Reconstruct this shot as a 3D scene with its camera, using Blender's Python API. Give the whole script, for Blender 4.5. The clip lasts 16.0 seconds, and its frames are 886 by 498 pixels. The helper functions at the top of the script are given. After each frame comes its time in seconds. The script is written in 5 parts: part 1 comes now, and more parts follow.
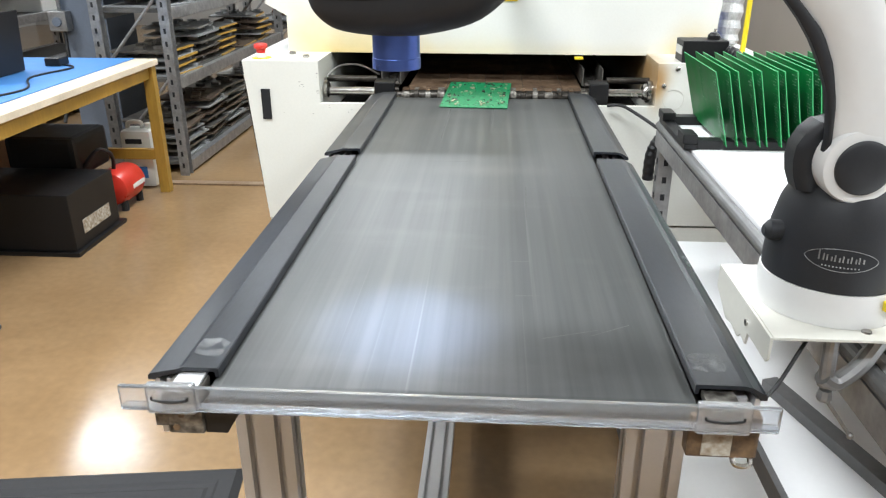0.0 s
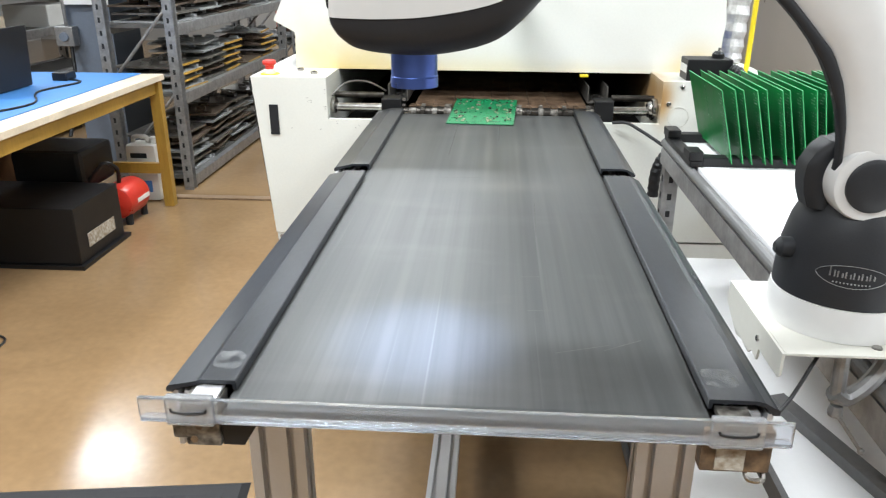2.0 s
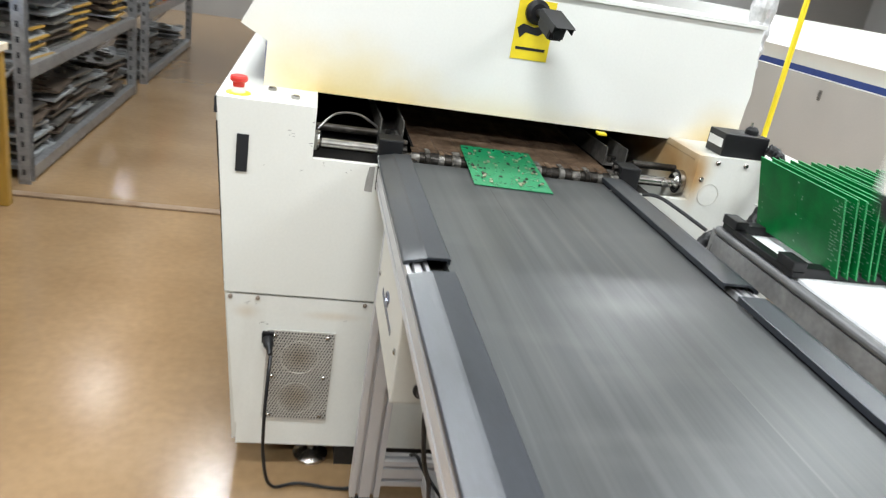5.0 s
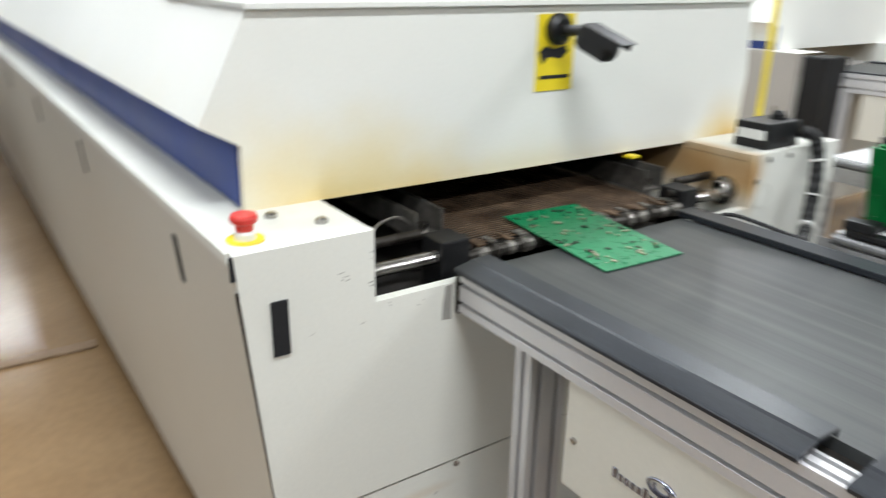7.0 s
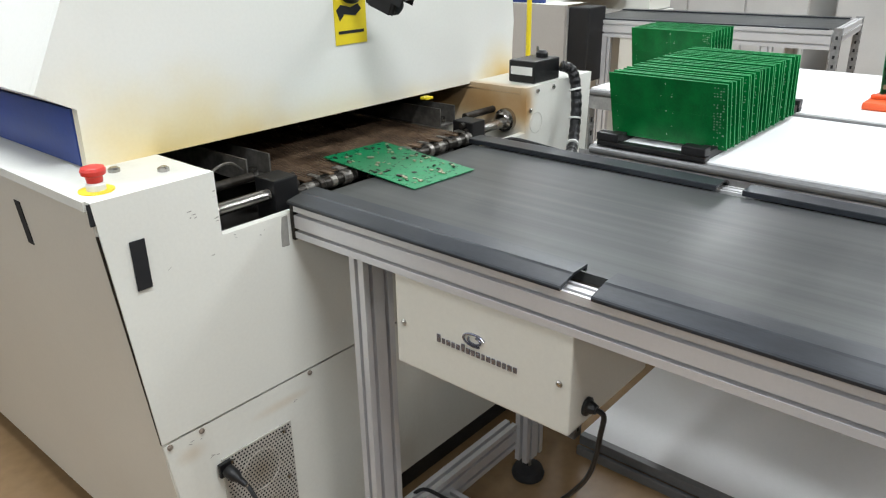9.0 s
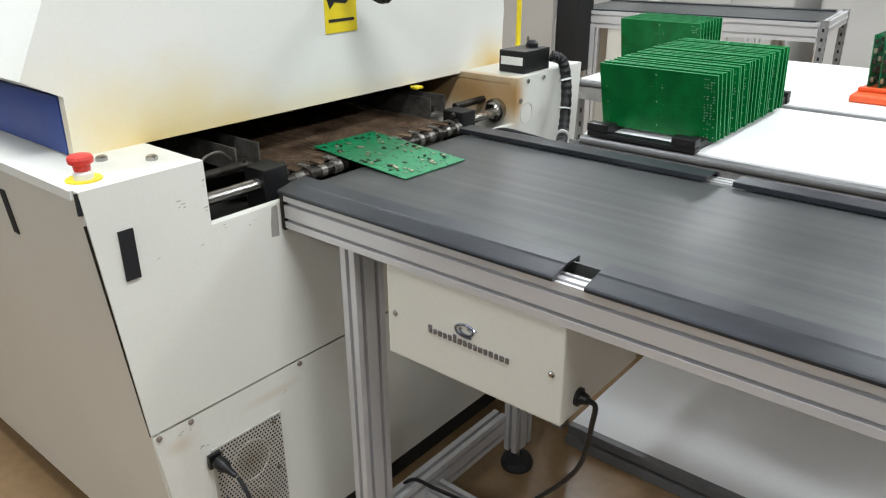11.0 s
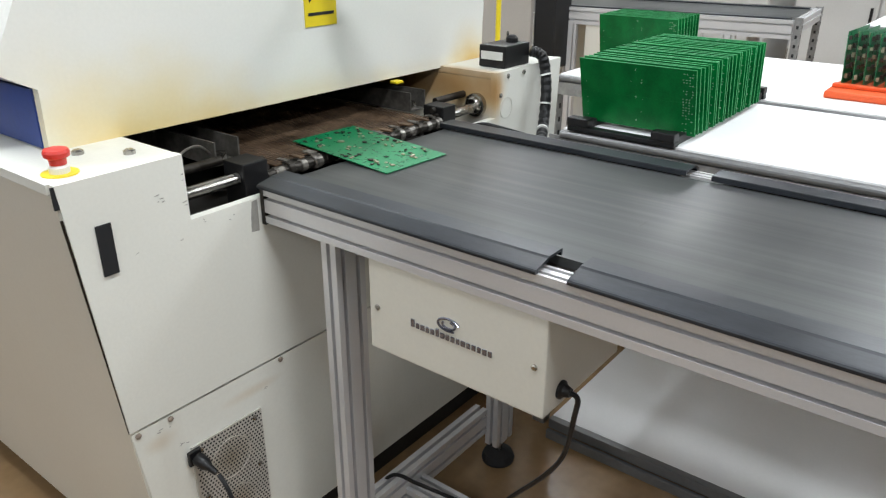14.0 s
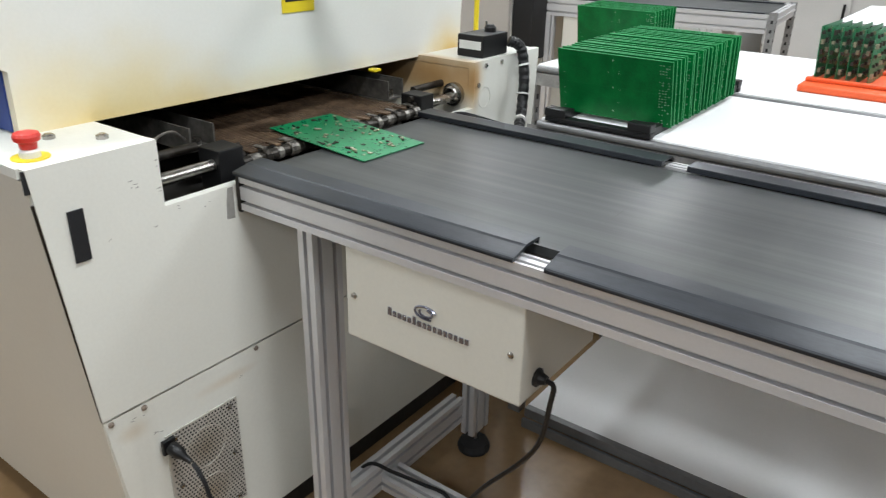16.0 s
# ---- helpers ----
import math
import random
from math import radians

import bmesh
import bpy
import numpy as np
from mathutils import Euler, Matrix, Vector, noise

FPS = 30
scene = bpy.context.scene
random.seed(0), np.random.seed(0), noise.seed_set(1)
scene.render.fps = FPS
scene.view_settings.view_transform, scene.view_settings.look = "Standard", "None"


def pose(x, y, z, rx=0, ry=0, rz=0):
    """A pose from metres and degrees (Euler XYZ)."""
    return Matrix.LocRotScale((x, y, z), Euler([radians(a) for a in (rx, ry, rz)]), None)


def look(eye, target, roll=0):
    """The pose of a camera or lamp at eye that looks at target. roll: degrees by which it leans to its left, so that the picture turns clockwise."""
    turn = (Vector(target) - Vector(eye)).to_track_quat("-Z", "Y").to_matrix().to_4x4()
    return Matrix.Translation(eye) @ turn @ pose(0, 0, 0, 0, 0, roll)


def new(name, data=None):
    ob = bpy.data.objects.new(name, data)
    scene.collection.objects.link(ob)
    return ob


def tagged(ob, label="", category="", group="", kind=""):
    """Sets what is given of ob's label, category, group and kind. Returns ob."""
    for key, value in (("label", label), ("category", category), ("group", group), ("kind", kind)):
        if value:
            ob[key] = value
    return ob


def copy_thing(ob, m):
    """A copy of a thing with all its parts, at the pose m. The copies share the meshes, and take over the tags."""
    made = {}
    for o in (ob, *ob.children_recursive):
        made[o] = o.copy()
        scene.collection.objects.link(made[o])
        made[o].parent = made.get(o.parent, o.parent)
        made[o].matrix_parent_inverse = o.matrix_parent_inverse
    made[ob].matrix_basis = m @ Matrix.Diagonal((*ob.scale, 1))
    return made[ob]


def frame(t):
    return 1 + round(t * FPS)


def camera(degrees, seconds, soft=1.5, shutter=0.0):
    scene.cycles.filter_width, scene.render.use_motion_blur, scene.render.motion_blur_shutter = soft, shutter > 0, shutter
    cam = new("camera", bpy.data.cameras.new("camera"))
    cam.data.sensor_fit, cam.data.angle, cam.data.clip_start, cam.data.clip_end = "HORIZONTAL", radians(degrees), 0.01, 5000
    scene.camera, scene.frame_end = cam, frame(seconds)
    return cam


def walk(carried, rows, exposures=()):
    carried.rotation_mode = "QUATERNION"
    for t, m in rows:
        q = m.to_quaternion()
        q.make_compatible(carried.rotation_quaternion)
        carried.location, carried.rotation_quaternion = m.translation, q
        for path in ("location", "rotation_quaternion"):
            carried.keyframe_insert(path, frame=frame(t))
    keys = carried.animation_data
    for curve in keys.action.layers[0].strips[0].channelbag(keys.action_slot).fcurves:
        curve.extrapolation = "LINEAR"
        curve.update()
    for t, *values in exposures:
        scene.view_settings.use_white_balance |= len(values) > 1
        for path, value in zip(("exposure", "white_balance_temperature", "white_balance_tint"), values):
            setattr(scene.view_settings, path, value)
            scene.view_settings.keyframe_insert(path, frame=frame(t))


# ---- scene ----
cam = camera(61.2, 16.0, soft=1.2, shutter=0.7)
PATH = [
    (0, (-0.014, -0.009, 1.41), (-0.142, 1.832, 0.637), -0.2),
    (0.5, (-0.014, -0.01, 1.41), (-0.153, 1.834, 0.65), -0.3),
    (1, (-0.016, -0.011, 1.41), (-0.135, 1.835, 0.649), -0.0),
    (1.5, (-0.023, -0.013, 1.41), (-0.119, 1.834, 0.648), 0.3),
    (2, (-0.031, -0.021, 1.414), (-0.16, 1.835, 0.679), 0.1),
    (2.5, (-0.058, -0.031, 1.415), (-0.183, 1.821, 0.672), 1.2),
    (3, (-0.144, -0.025, 1.428), (-0.068, 1.83, 0.685), 3.9),
    (3.5, (-0.289, -0.012, 1.446), (-0.094, 1.834, 0.702), 4.3),
    (4, (-0.364, 0.108, 1.447), (-0.123, 1.944, 0.691), 4.4),
    (4.5, (-0.435, 0.273, 1.457), (-0.272, 2.133, 0.74), 6.1),
    (4.7, (-0.491, 0.334, 1.451), (-0.226, 2.181, 0.731), 8.0),
    (6.8, (-1.03, 1.217, 1.448), (-0.111, 2.84, 0.725), 2.8),
    (7, (-1.097, 1.25, 1.453), (-0.037, 2.797, 0.758), 0.9),
    (7.5, (-1.207, 1.23, 1.46), (0.164, 2.491, 0.731), 1.0),
    (8, (-1.251, 1.106, 1.457), (0.137, 2.349, 0.731), -0.2),
    (8.5, (-1.275, 1.059, 1.456), (0.122, 2.277, 0.705), -0.5),
    (9, (-1.277, 1.056, 1.454), (0.117, 2.268, 0.687), -1.0),
    (11.5, (-1.282, 1.07, 1.451), (0.129, 2.244, 0.657), -0.3),
    (12, (-1.283, 1.071, 1.449), (0.124, 2.25, 0.653), -0.3),
    (12.5, (-1.277, 1.068, 1.448), (0.152, 2.219, 0.651), -0.3),
    (13, (-1.274, 1.067, 1.446), (0.161, 2.21, 0.651), -0.3),
    (13.5, (-1.276, 1.067, 1.447), (0.177, 2.186, 0.649), 0.2),
    (14, (-1.285, 1.073, 1.447), (0.159, 2.202, 0.648), 0.1),
    (14.5, (-1.287, 1.074, 1.445), (0.147, 2.211, 0.638), 0.5),
    (15, (-1.287, 1.073, 1.443), (0.151, 2.2, 0.628), 0.5),
    (15.5, (-1.289, 1.072, 1.442), (0.157, 2.187, 0.627), 0.6),
    (16, (-1.287, 1.073, 1.441), (0.188, 2.147, 0.622), 1.2),
]
walk(cam, [(t, look(eye, target, roll)) for t, eye, target, roll in PATH],
     exposures=[(0, 0.77), (3.5, 0.75), (4.7, 0.68), (6.8, 0.33), (9.0, 0.26), (16.0, 0.20)])

# ---- light ----
world = bpy.data.worlds.new("world")
scene.world = world
world.use_nodes = True
world.node_tree.nodes["Background"].inputs[0].default_value = (0.9, 0.95, 1.0, 1)
world.node_tree.nodes["Background"].inputs[1].default_value = 0.15
TUBE_WATTS = 43.5
CEILING = 3.3


# ---- materials ----
def mat(name, color, rough=0.5, metal=0.0, vary=0.12, scale=6.0, fine=80.0, bump=0.04, second=None, stretch=(1, 1, 1),
        transmission=0.0, coat=0.0, rough_vary=0.12, random_tone=0.0):
    m = bpy.data.materials.new(name)
    m.use_nodes = True
    nt = m.node_tree
    b = nt.nodes["Principled BSDF"]
    tc = nt.nodes.new("ShaderNodeTexCoord")
    mp = nt.nodes.new("ShaderNodeMapping")
    mp.inputs["Scale"].default_value = stretch
    nt.links.new(tc.outputs["Object"], mp.inputs["Vector"])
    n1 = nt.nodes.new("ShaderNodeTexNoise")
    n1.inputs["Scale"].default_value, n1.inputs["Detail"].default_value = scale, 5
    n2 = nt.nodes.new("ShaderNodeTexNoise")
    n2.inputs["Scale"].default_value, n2.inputs["Detail"].default_value = fine, 3
    nt.links.new(mp.outputs[0], n1.inputs["Vector"])
    nt.links.new(mp.outputs[0], n2.inputs["Vector"])
    ramp = nt.nodes.new("ShaderNodeValToRGB")
    c2 = second or tuple(c * (1 - vary) for c in color)
    c1 = color if second else tuple(min(1, c * (1 + vary * 0.5)) for c in color)
    ramp.color_ramp.elements[0].position, ramp.color_ramp.elements[1].position = 0.32, 0.68
    ramp.color_ramp.elements[0].color, ramp.color_ramp.elements[1].color = (*c2, 1), (*c1, 1)
    nt.links.new(n1.outputs["Fac"], ramp.inputs[0])
    mix = nt.nodes.new("ShaderNodeMixRGB")
    mix.blend_type = "MULTIPLY"
    mix.inputs[0].default_value = min(1, vary * 1.6)
    nt.links.new(ramp.outputs[0], mix.inputs[1])
    nt.links.new(n2.outputs["Fac"], mix.inputs[2])
    out = mix.outputs[0]
    if random_tone:
        oi = nt.nodes.new("ShaderNodeObjectInfo")
        hsv = nt.nodes.new("ShaderNodeHueSaturation")
        mr0 = nt.nodes.new("ShaderNodeMapRange")
        mr0.inputs[3].default_value, mr0.inputs[4].default_value = 1 - random_tone, 1 + random_tone
        nt.links.new(oi.outputs["Random"], mr0.inputs[0])
        nt.links.new(mr0.outputs[0], hsv.inputs["Value"])
        nt.links.new(out, hsv.inputs["Color"])
        out = hsv.outputs[0]
    nt.links.new(out, b.inputs["Base Color"])
    mr = nt.nodes.new("ShaderNodeMapRange")
    mr.inputs[3].default_value, mr.inputs[4].default_value = max(0.02, rough - rough_vary), min(1, rough + rough_vary)
    nt.links.new(n1.outputs["Fac"], mr.inputs[0])
    nt.links.new(mr.outputs[0], b.inputs["Roughness"])
    b.inputs["Metallic"].default_value = metal
    b.inputs["Transmission Weight"].default_value = transmission
    b.inputs["Coat Weight"].default_value = coat
    if bump:
        bp = nt.nodes.new("ShaderNodeBump")
        bp.inputs["Strength"].default_value, bp.inputs["Distance"].default_value = bump, 0.004
        nt.links.new(n2.outputs["Fac"], bp.inputs["Height"])
        nt.links.new(bp.outputs[0], b.inputs["Normal"])
    return m


WHITE = mat("cream_enamel", (0.76, 0.76, 0.70), 0.38, vary=0.05, scale=2.5, fine=140, bump=0.05)
HOODPAINT = mat("white_hood_enamel", (0.80, 0.80, 0.75), 0.35, vary=0.04, scale=2.0, fine=140, bump=0.03)
PLATEPAINT = mat("pale_cream_paint", (0.60, 0.59, 0.53), 0.35, vary=0.05, scale=6)
GRILLEPAINT = mat("grey_perforated_plate", (0.54, 0.52, 0.47), 0.45, 0.2, vary=0.1, scale=20)
FARPANEL = mat("greige_panel_paint", (0.40, 0.375, 0.34), 0.5, vary=0.06, scale=2)
BEIGE = mat("beige_enamel", (0.62, 0.60, 0.53), 0.4, vary=0.05, scale=2.0, fine=140)
BLUE = mat("navy_blue_panel", (0.018, 0.052, 0.25), 0.4, vary=0.15, scale=5)
RED = mat("red_plastic", (0.62, 0.03, 0.02), 0.35, vary=0.08)
REDPAINT = mat("red_tank_paint", (0.60, 0.035, 0.02), 0.3, vary=0.1)
YELLOW = mat("yellow_plastic", (0.85, 0.66, 0.02), 0.45, vary=0.06)
BLACK = mat("black_plastic", (0.009, 0.009, 0.010), 0.45, vary=0.2)
RUBBER = mat("black_rubber", (0.02, 0.02, 0.022), 0.7, vary=0.25, bump=0.1)
COVER = mat("black_cover_strip", (0.026, 0.030, 0.037), 0.33, vary=0.35, scale=7, fine=120, stretch=(2, 0.5, 1), bump=0.02, rough_vary=0.13)
BELT = mat("grey_conveyor_belt", (0.060, 0.063, 0.063), 0.36, vary=0.2, scale=11, fine=120, stretch=(1.6, 0.05, 1), bump=0.02, second=(0.045, 0.047, 0.047), rough_vary=0.07)
ALU = mat("anodised_aluminium", (0.60, 0.595, 0.60), 0.34, 0.36, vary=0.05, scale=4, fine=220, stretch=(1, 1, 1), bump=0.03)
STEEL = mat("bright_steel", (0.55, 0.53, 0.50), 0.25, 1.0, vary=0.25, scale=20)
DARKSTEEL = mat("oily_dark_steel", (0.10, 0.09, 0.08), 0.42, 0.8, vary=0.5, scale=24, second=(0.045, 0.038, 0.03))
RAILSTEEL = mat("grey_channel_steel", (0.32, 0.30, 0.27), 0.4, 0.7, vary=0.4, scale=18)
MESHSTEEL = mat("browned_mesh_wire", (0.38, 0.25, 0.16), 0.40, 0.6, vary=0.4, scale=14, second=(0.13, 0.08, 0.05))
# Near-black colour keeps the tunnel, the mesh bed and the base box dark.
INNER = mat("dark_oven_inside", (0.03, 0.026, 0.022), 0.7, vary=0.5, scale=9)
GALV = mat("galvanised_steel", (0.42, 0.42, 0.42), 0.45, 0.75, vary=0.25, scale=22)
SHELFPAINT = mat("grey_shelf_paint", (0.30, 0.31, 0.31), 0.5, vary=0.2, scale=9)
SHELFDARK = mat("dark_shelf_board", (0.12, 0.115, 0.105), 0.7, vary=0.35, scale=6)
FLOOR = mat("tan_epoxy_floor", (0.345, 0.225, 0.118), 0.19, vary=0.16, scale=1.6, fine=30, bump=0.012, second=(0.275, 0.172, 0.085), rough_vary=0.05)
WALL = mat("grey_wall_paint", (0.45, 0.45, 0.44), 0.8, vary=0.06, scale=1.2)
CEIL = mat("pale_grey_ceiling", (0.48, 0.48, 0.47), 0.9, vary=0.05, scale=3)
PCB = mat("green_solder_mask", (0.0, 0.140, 0.028), 0.38, vary=0.26, scale=22, fine=200, bump=0.01, random_tone=0.3)
PCBEDGE = mat("pale_green_board_edge", (0.05, 0.40, 0.14), 0.5, vary=0.15)
PCBTOP = mat("bright_green_circuit_board", (0.006, 0.20, 0.075), 0.3, vary=0.2, scale=60, fine=400)
TRACE = mat("tinned_pads", (0.52, 0.46, 0.34), 0.35, 0.7, vary=0.2)
CHIP = mat("brown_black_components", (0.035, 0.022, 0.016), 0.45, vary=0.3)
TABLEWHITE = mat("white_laminate", (0.80, 0.80, 0.80), 0.42, vary=0.03, scale=2)
TABLEEDGE = mat("grey_table_edge", (0.17, 0.17, 0.17), 0.45, 0.3, vary=0.15)
ROBOTWHITE = mat("robot_white_shell", (0.65, 0.645, 0.63), 0.34, vary=0.03, scale=5, bump=0.02)
ROBOTDARK = mat("robot_charcoal_shell", (0.020, 0.021, 0.024), 0.5, vary=0.08, scale=8, fine=400, bump=0.04)
# The ring light's blue reflection on the barrel is put into this base colour.
LENSBLUE = mat("blue_sheen_lens_barrel", (0.10, 0.17, 0.52), 0.28, 0.9, vary=0.1)
WOODYELLOW = mat("yellow_varnished_wood", (0.46, 0.27, 0.045), 0.45, vary=0.2, scale=6, stretch=(1, 1, 0.2))
WOODPALE = mat("pale_wood_edge", (0.68, 0.58, 0.44), 0.5, vary=0.15, scale=8)
CARD = mat("brown_cardboard", (0.30, 0.16, 0.075), 0.8, vary=0.18, scale=5)
MATBLUE = mat("blue_bench_mat", (0.05, 0.20, 0.50), 0.55, vary=0.1, scale=6)
PILLAR = mat("blue_grey_column_paint", (0.155, 0.185, 0.235), 0.5, vary=0.12, scale=3)
JUG = mat("white_polyethylene", (0.74, 0.74, 0.70), 0.4, vary=0.05)
ORANGE = mat("orange_plastic", (0.75, 0.10, 0.02), 0.4, vary=0.08)
CLEAR = mat("clear_acrylic", (0.88, 0.93, 1.0), 0.15, vary=0.03, transmission=0.92, bump=0.05, scale=14, rough_vary=0.1)
TAPE = mat("clear_tape", (0.95, 0.96, 0.96), 0.18, vary=0.03, transmission=0.85, bump=0.4, fine=60)
PADWHITE = mat("tinned_pale_pads", (0.30, 0.40, 0.31), 0.45, vary=0.15)
STRIP = mat("worn_tan_floor_strip", (0.40, 0.285, 0.185), 0.5, vary=0.35, scale=14, second=(0.26, 0.16, 0.085))
ENCLOSURE = mat("light_grey_machine_paint", (0.60, 0.60, 0.585), 0.45, vary=0.06, scale=3)
FIBRE = mat("brown_composite_board", (0.115, 0.080, 0.055), 0.6, vary=0.3, scale=20)
PAPER = mat("white_label_paper", (0.75, 0.75, 0.72), 0.6, vary=0.06)
BROWNBOX = mat("tan_gearbox_plastic", (0.27, 0.17, 0.09), 0.5, vary=0.3, scale=60, second=(0.07, 0.045, 0.03))
GREASY = mat("greasy_worn_metal", (0.46, 0.43, 0.38), 0.45, 0.55, vary=0.5, scale=75, second=(0.05, 0.042, 0.035))
STAINEDPAPER = mat("stained_label_paper", (0.66, 0.64, 0.57), 0.6, vary=0.3, scale=80, second=(0.34, 0.25, 0.15))
FOIL = mat("crinkled_foil_duct", (0.78, 0.78, 0.78), 0.42, 0.6, vary=0.2, scale=50, bump=0.5)
LETTER = mat("dark_blue_chrome_letters", (0.26, 0.27, 0.34), 0.22, 0.85, vary=0.1)
SCUFF = mat("dark_scuff", (0.46, 0.445, 0.41), 0.7, vary=0.3)
RUST = mat("rust_stain", (0.30, 0.24, 0.19), 0.7, vary=0.3, scale=40)
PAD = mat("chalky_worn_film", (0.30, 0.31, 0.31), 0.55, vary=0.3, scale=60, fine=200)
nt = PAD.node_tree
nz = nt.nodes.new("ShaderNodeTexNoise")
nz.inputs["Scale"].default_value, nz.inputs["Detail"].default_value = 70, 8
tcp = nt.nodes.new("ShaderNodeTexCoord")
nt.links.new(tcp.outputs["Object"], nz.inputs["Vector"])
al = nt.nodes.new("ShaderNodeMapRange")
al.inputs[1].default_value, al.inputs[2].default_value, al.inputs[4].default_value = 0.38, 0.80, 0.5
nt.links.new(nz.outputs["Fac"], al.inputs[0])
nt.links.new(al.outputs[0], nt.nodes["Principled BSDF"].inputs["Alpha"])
SCRATCH = mat("pale_scratch", (0.105, 0.105, 0.10), 0.6, vary=0.3, scale=90)
SLOTBLACK = mat("black_foam_plug", (0.012, 0.013, 0.016), 0.75, vary=0.3)


def streaks(m, stretch, low, high, color, amount):
    """Fine worn streaks and scratches of a paler tone, drawn out along one axis."""
    nt = m.node_tree
    b = nt.nodes["Principled BSDF"]
    src = b.inputs["Base Color"].links[0].from_socket
    tc = nt.nodes.new("ShaderNodeTexCoord")
    mp = nt.nodes.new("ShaderNodeMapping")
    mp.inputs["Scale"].default_value = stretch
    nt.links.new(tc.outputs["Object"], mp.inputs["Vector"])
    nz = nt.nodes.new("ShaderNodeTexNoise")
    nz.inputs["Scale"].default_value, nz.inputs["Detail"].default_value = 1.0, 7
    nt.links.new(mp.outputs[0], nz.inputs["Vector"])
    mr = nt.nodes.new("ShaderNodeMapRange")
    mr.inputs[1].default_value, mr.inputs[2].default_value, mr.inputs[4].default_value = low, high, amount
    nt.links.new(nz.outputs["Fac"], mr.inputs[0])
    mx = nt.nodes.new("ShaderNodeMixRGB")
    mx.inputs[2].default_value = (*color, 1)
    nt.links.new(mr.outputs[0], mx.inputs[0])
    nt.links.new(src, mx.inputs[1])
    nt.links.new(mx.outputs[0], b.inputs["Base Color"])


streaks(BELT, (34, 0.22, 1), 0.42, 0.72, (0.088, 0.090, 0.086), 0.42)
streaks(BELT, (120, 0.3, 1), 0.50, 0.68, (0.026, 0.027, 0.027), 0.26)
streaks(BELT, (75, 0.6, 1), 0.66, 0.76, (0.16, 0.16, 0.15), 0.34)
for m, level in ((BELT, 0.29), (COVER, 0.45), (ROBOTDARK, 0.35), (BLACK, 0.4), (PCB, 0.2), (FLOOR, 0.62)):
    m.node_tree.nodes["Principled BSDF"].inputs["Specular IOR Level"].default_value = level
streaks(BELT, (3.0, 9.0, 1), 0.55, 0.80, (0.14, 0.14, 0.13), 0.22)
streaks(COVER, (60, 5, 60), 0.66, 0.76, (0.08, 0.085, 0.09), 0.22)
streaks(COVER, (14, 3, 14), 0.52, 0.75, (0.045, 0.049, 0.055), 0.45)
streaks(WHITE, (7, 7, 1.2), 0.60, 0.82, (0.52, 0.50, 0.43), 0.45)
streaks(BEIGE, (5, 1.2, 1.2), 0.60, 0.82, (0.50, 0.48, 0.42), 0.3)


def stain(m, spots, color):
    """Heat stains with soft ragged edges: spots of (x, z, half width, half height) on the front."""
    nt = m.node_tree
    b = nt.nodes["Principled BSDF"]
    src = b.inputs["Base Color"].links[0].from_socket
    tc = nt.nodes.new("ShaderNodeTexCoord")
    nz = nt.nodes.new("ShaderNodeTexNoise")
    nz.inputs["Scale"].default_value, nz.inputs["Detail"].default_value = 7, 6
    nt.links.new(tc.outputs["Object"], nz.inputs["Vector"])
    for x, z, w, h, strength in spots:
        mp = nt.nodes.new("ShaderNodeMapping")
        mp.inputs["Location"].default_value = (-x / w, 0, -z / h)
        mp.inputs["Scale"].default_value = (1 / w, 0, 1 / h)
        nt.links.new(tc.outputs["Object"], mp.inputs["Vector"])
        ln = nt.nodes.new("ShaderNodeVectorMath")
        ln.operation = "LENGTH"
        nt.links.new(mp.outputs[0], ln.inputs[0])
        ad = nt.nodes.new("ShaderNodeMath")
        ad.operation = "MULTIPLY_ADD"
        nt.links.new(nz.outputs["Fac"], ad.inputs[0])
        ad.inputs[1].default_value = 0.7
        nt.links.new(ln.outputs["Value"], ad.inputs[2])
        mr = nt.nodes.new("ShaderNodeMapRange")
        mr.interpolation_type = "SMOOTHSTEP"
        mr.inputs[1].default_value, mr.inputs[2].default_value, mr.inputs[3].default_value, mr.inputs[4].default_value = 0.30, 1.50, strength, 0.0
        nt.links.new(ad.outputs[0], mr.inputs[0])
        mx = nt.nodes.new("ShaderNodeMixRGB")
        mx.blend_type = "MULTIPLY"
        mx.inputs[2].default_value = (*color, 1)
        nt.links.new(mr.outputs[0], mx.inputs[0])
        nt.links.new(src, mx.inputs[1])
        src = mx.outputs[0]
    nt.links.new(src, b.inputs["Base Color"])


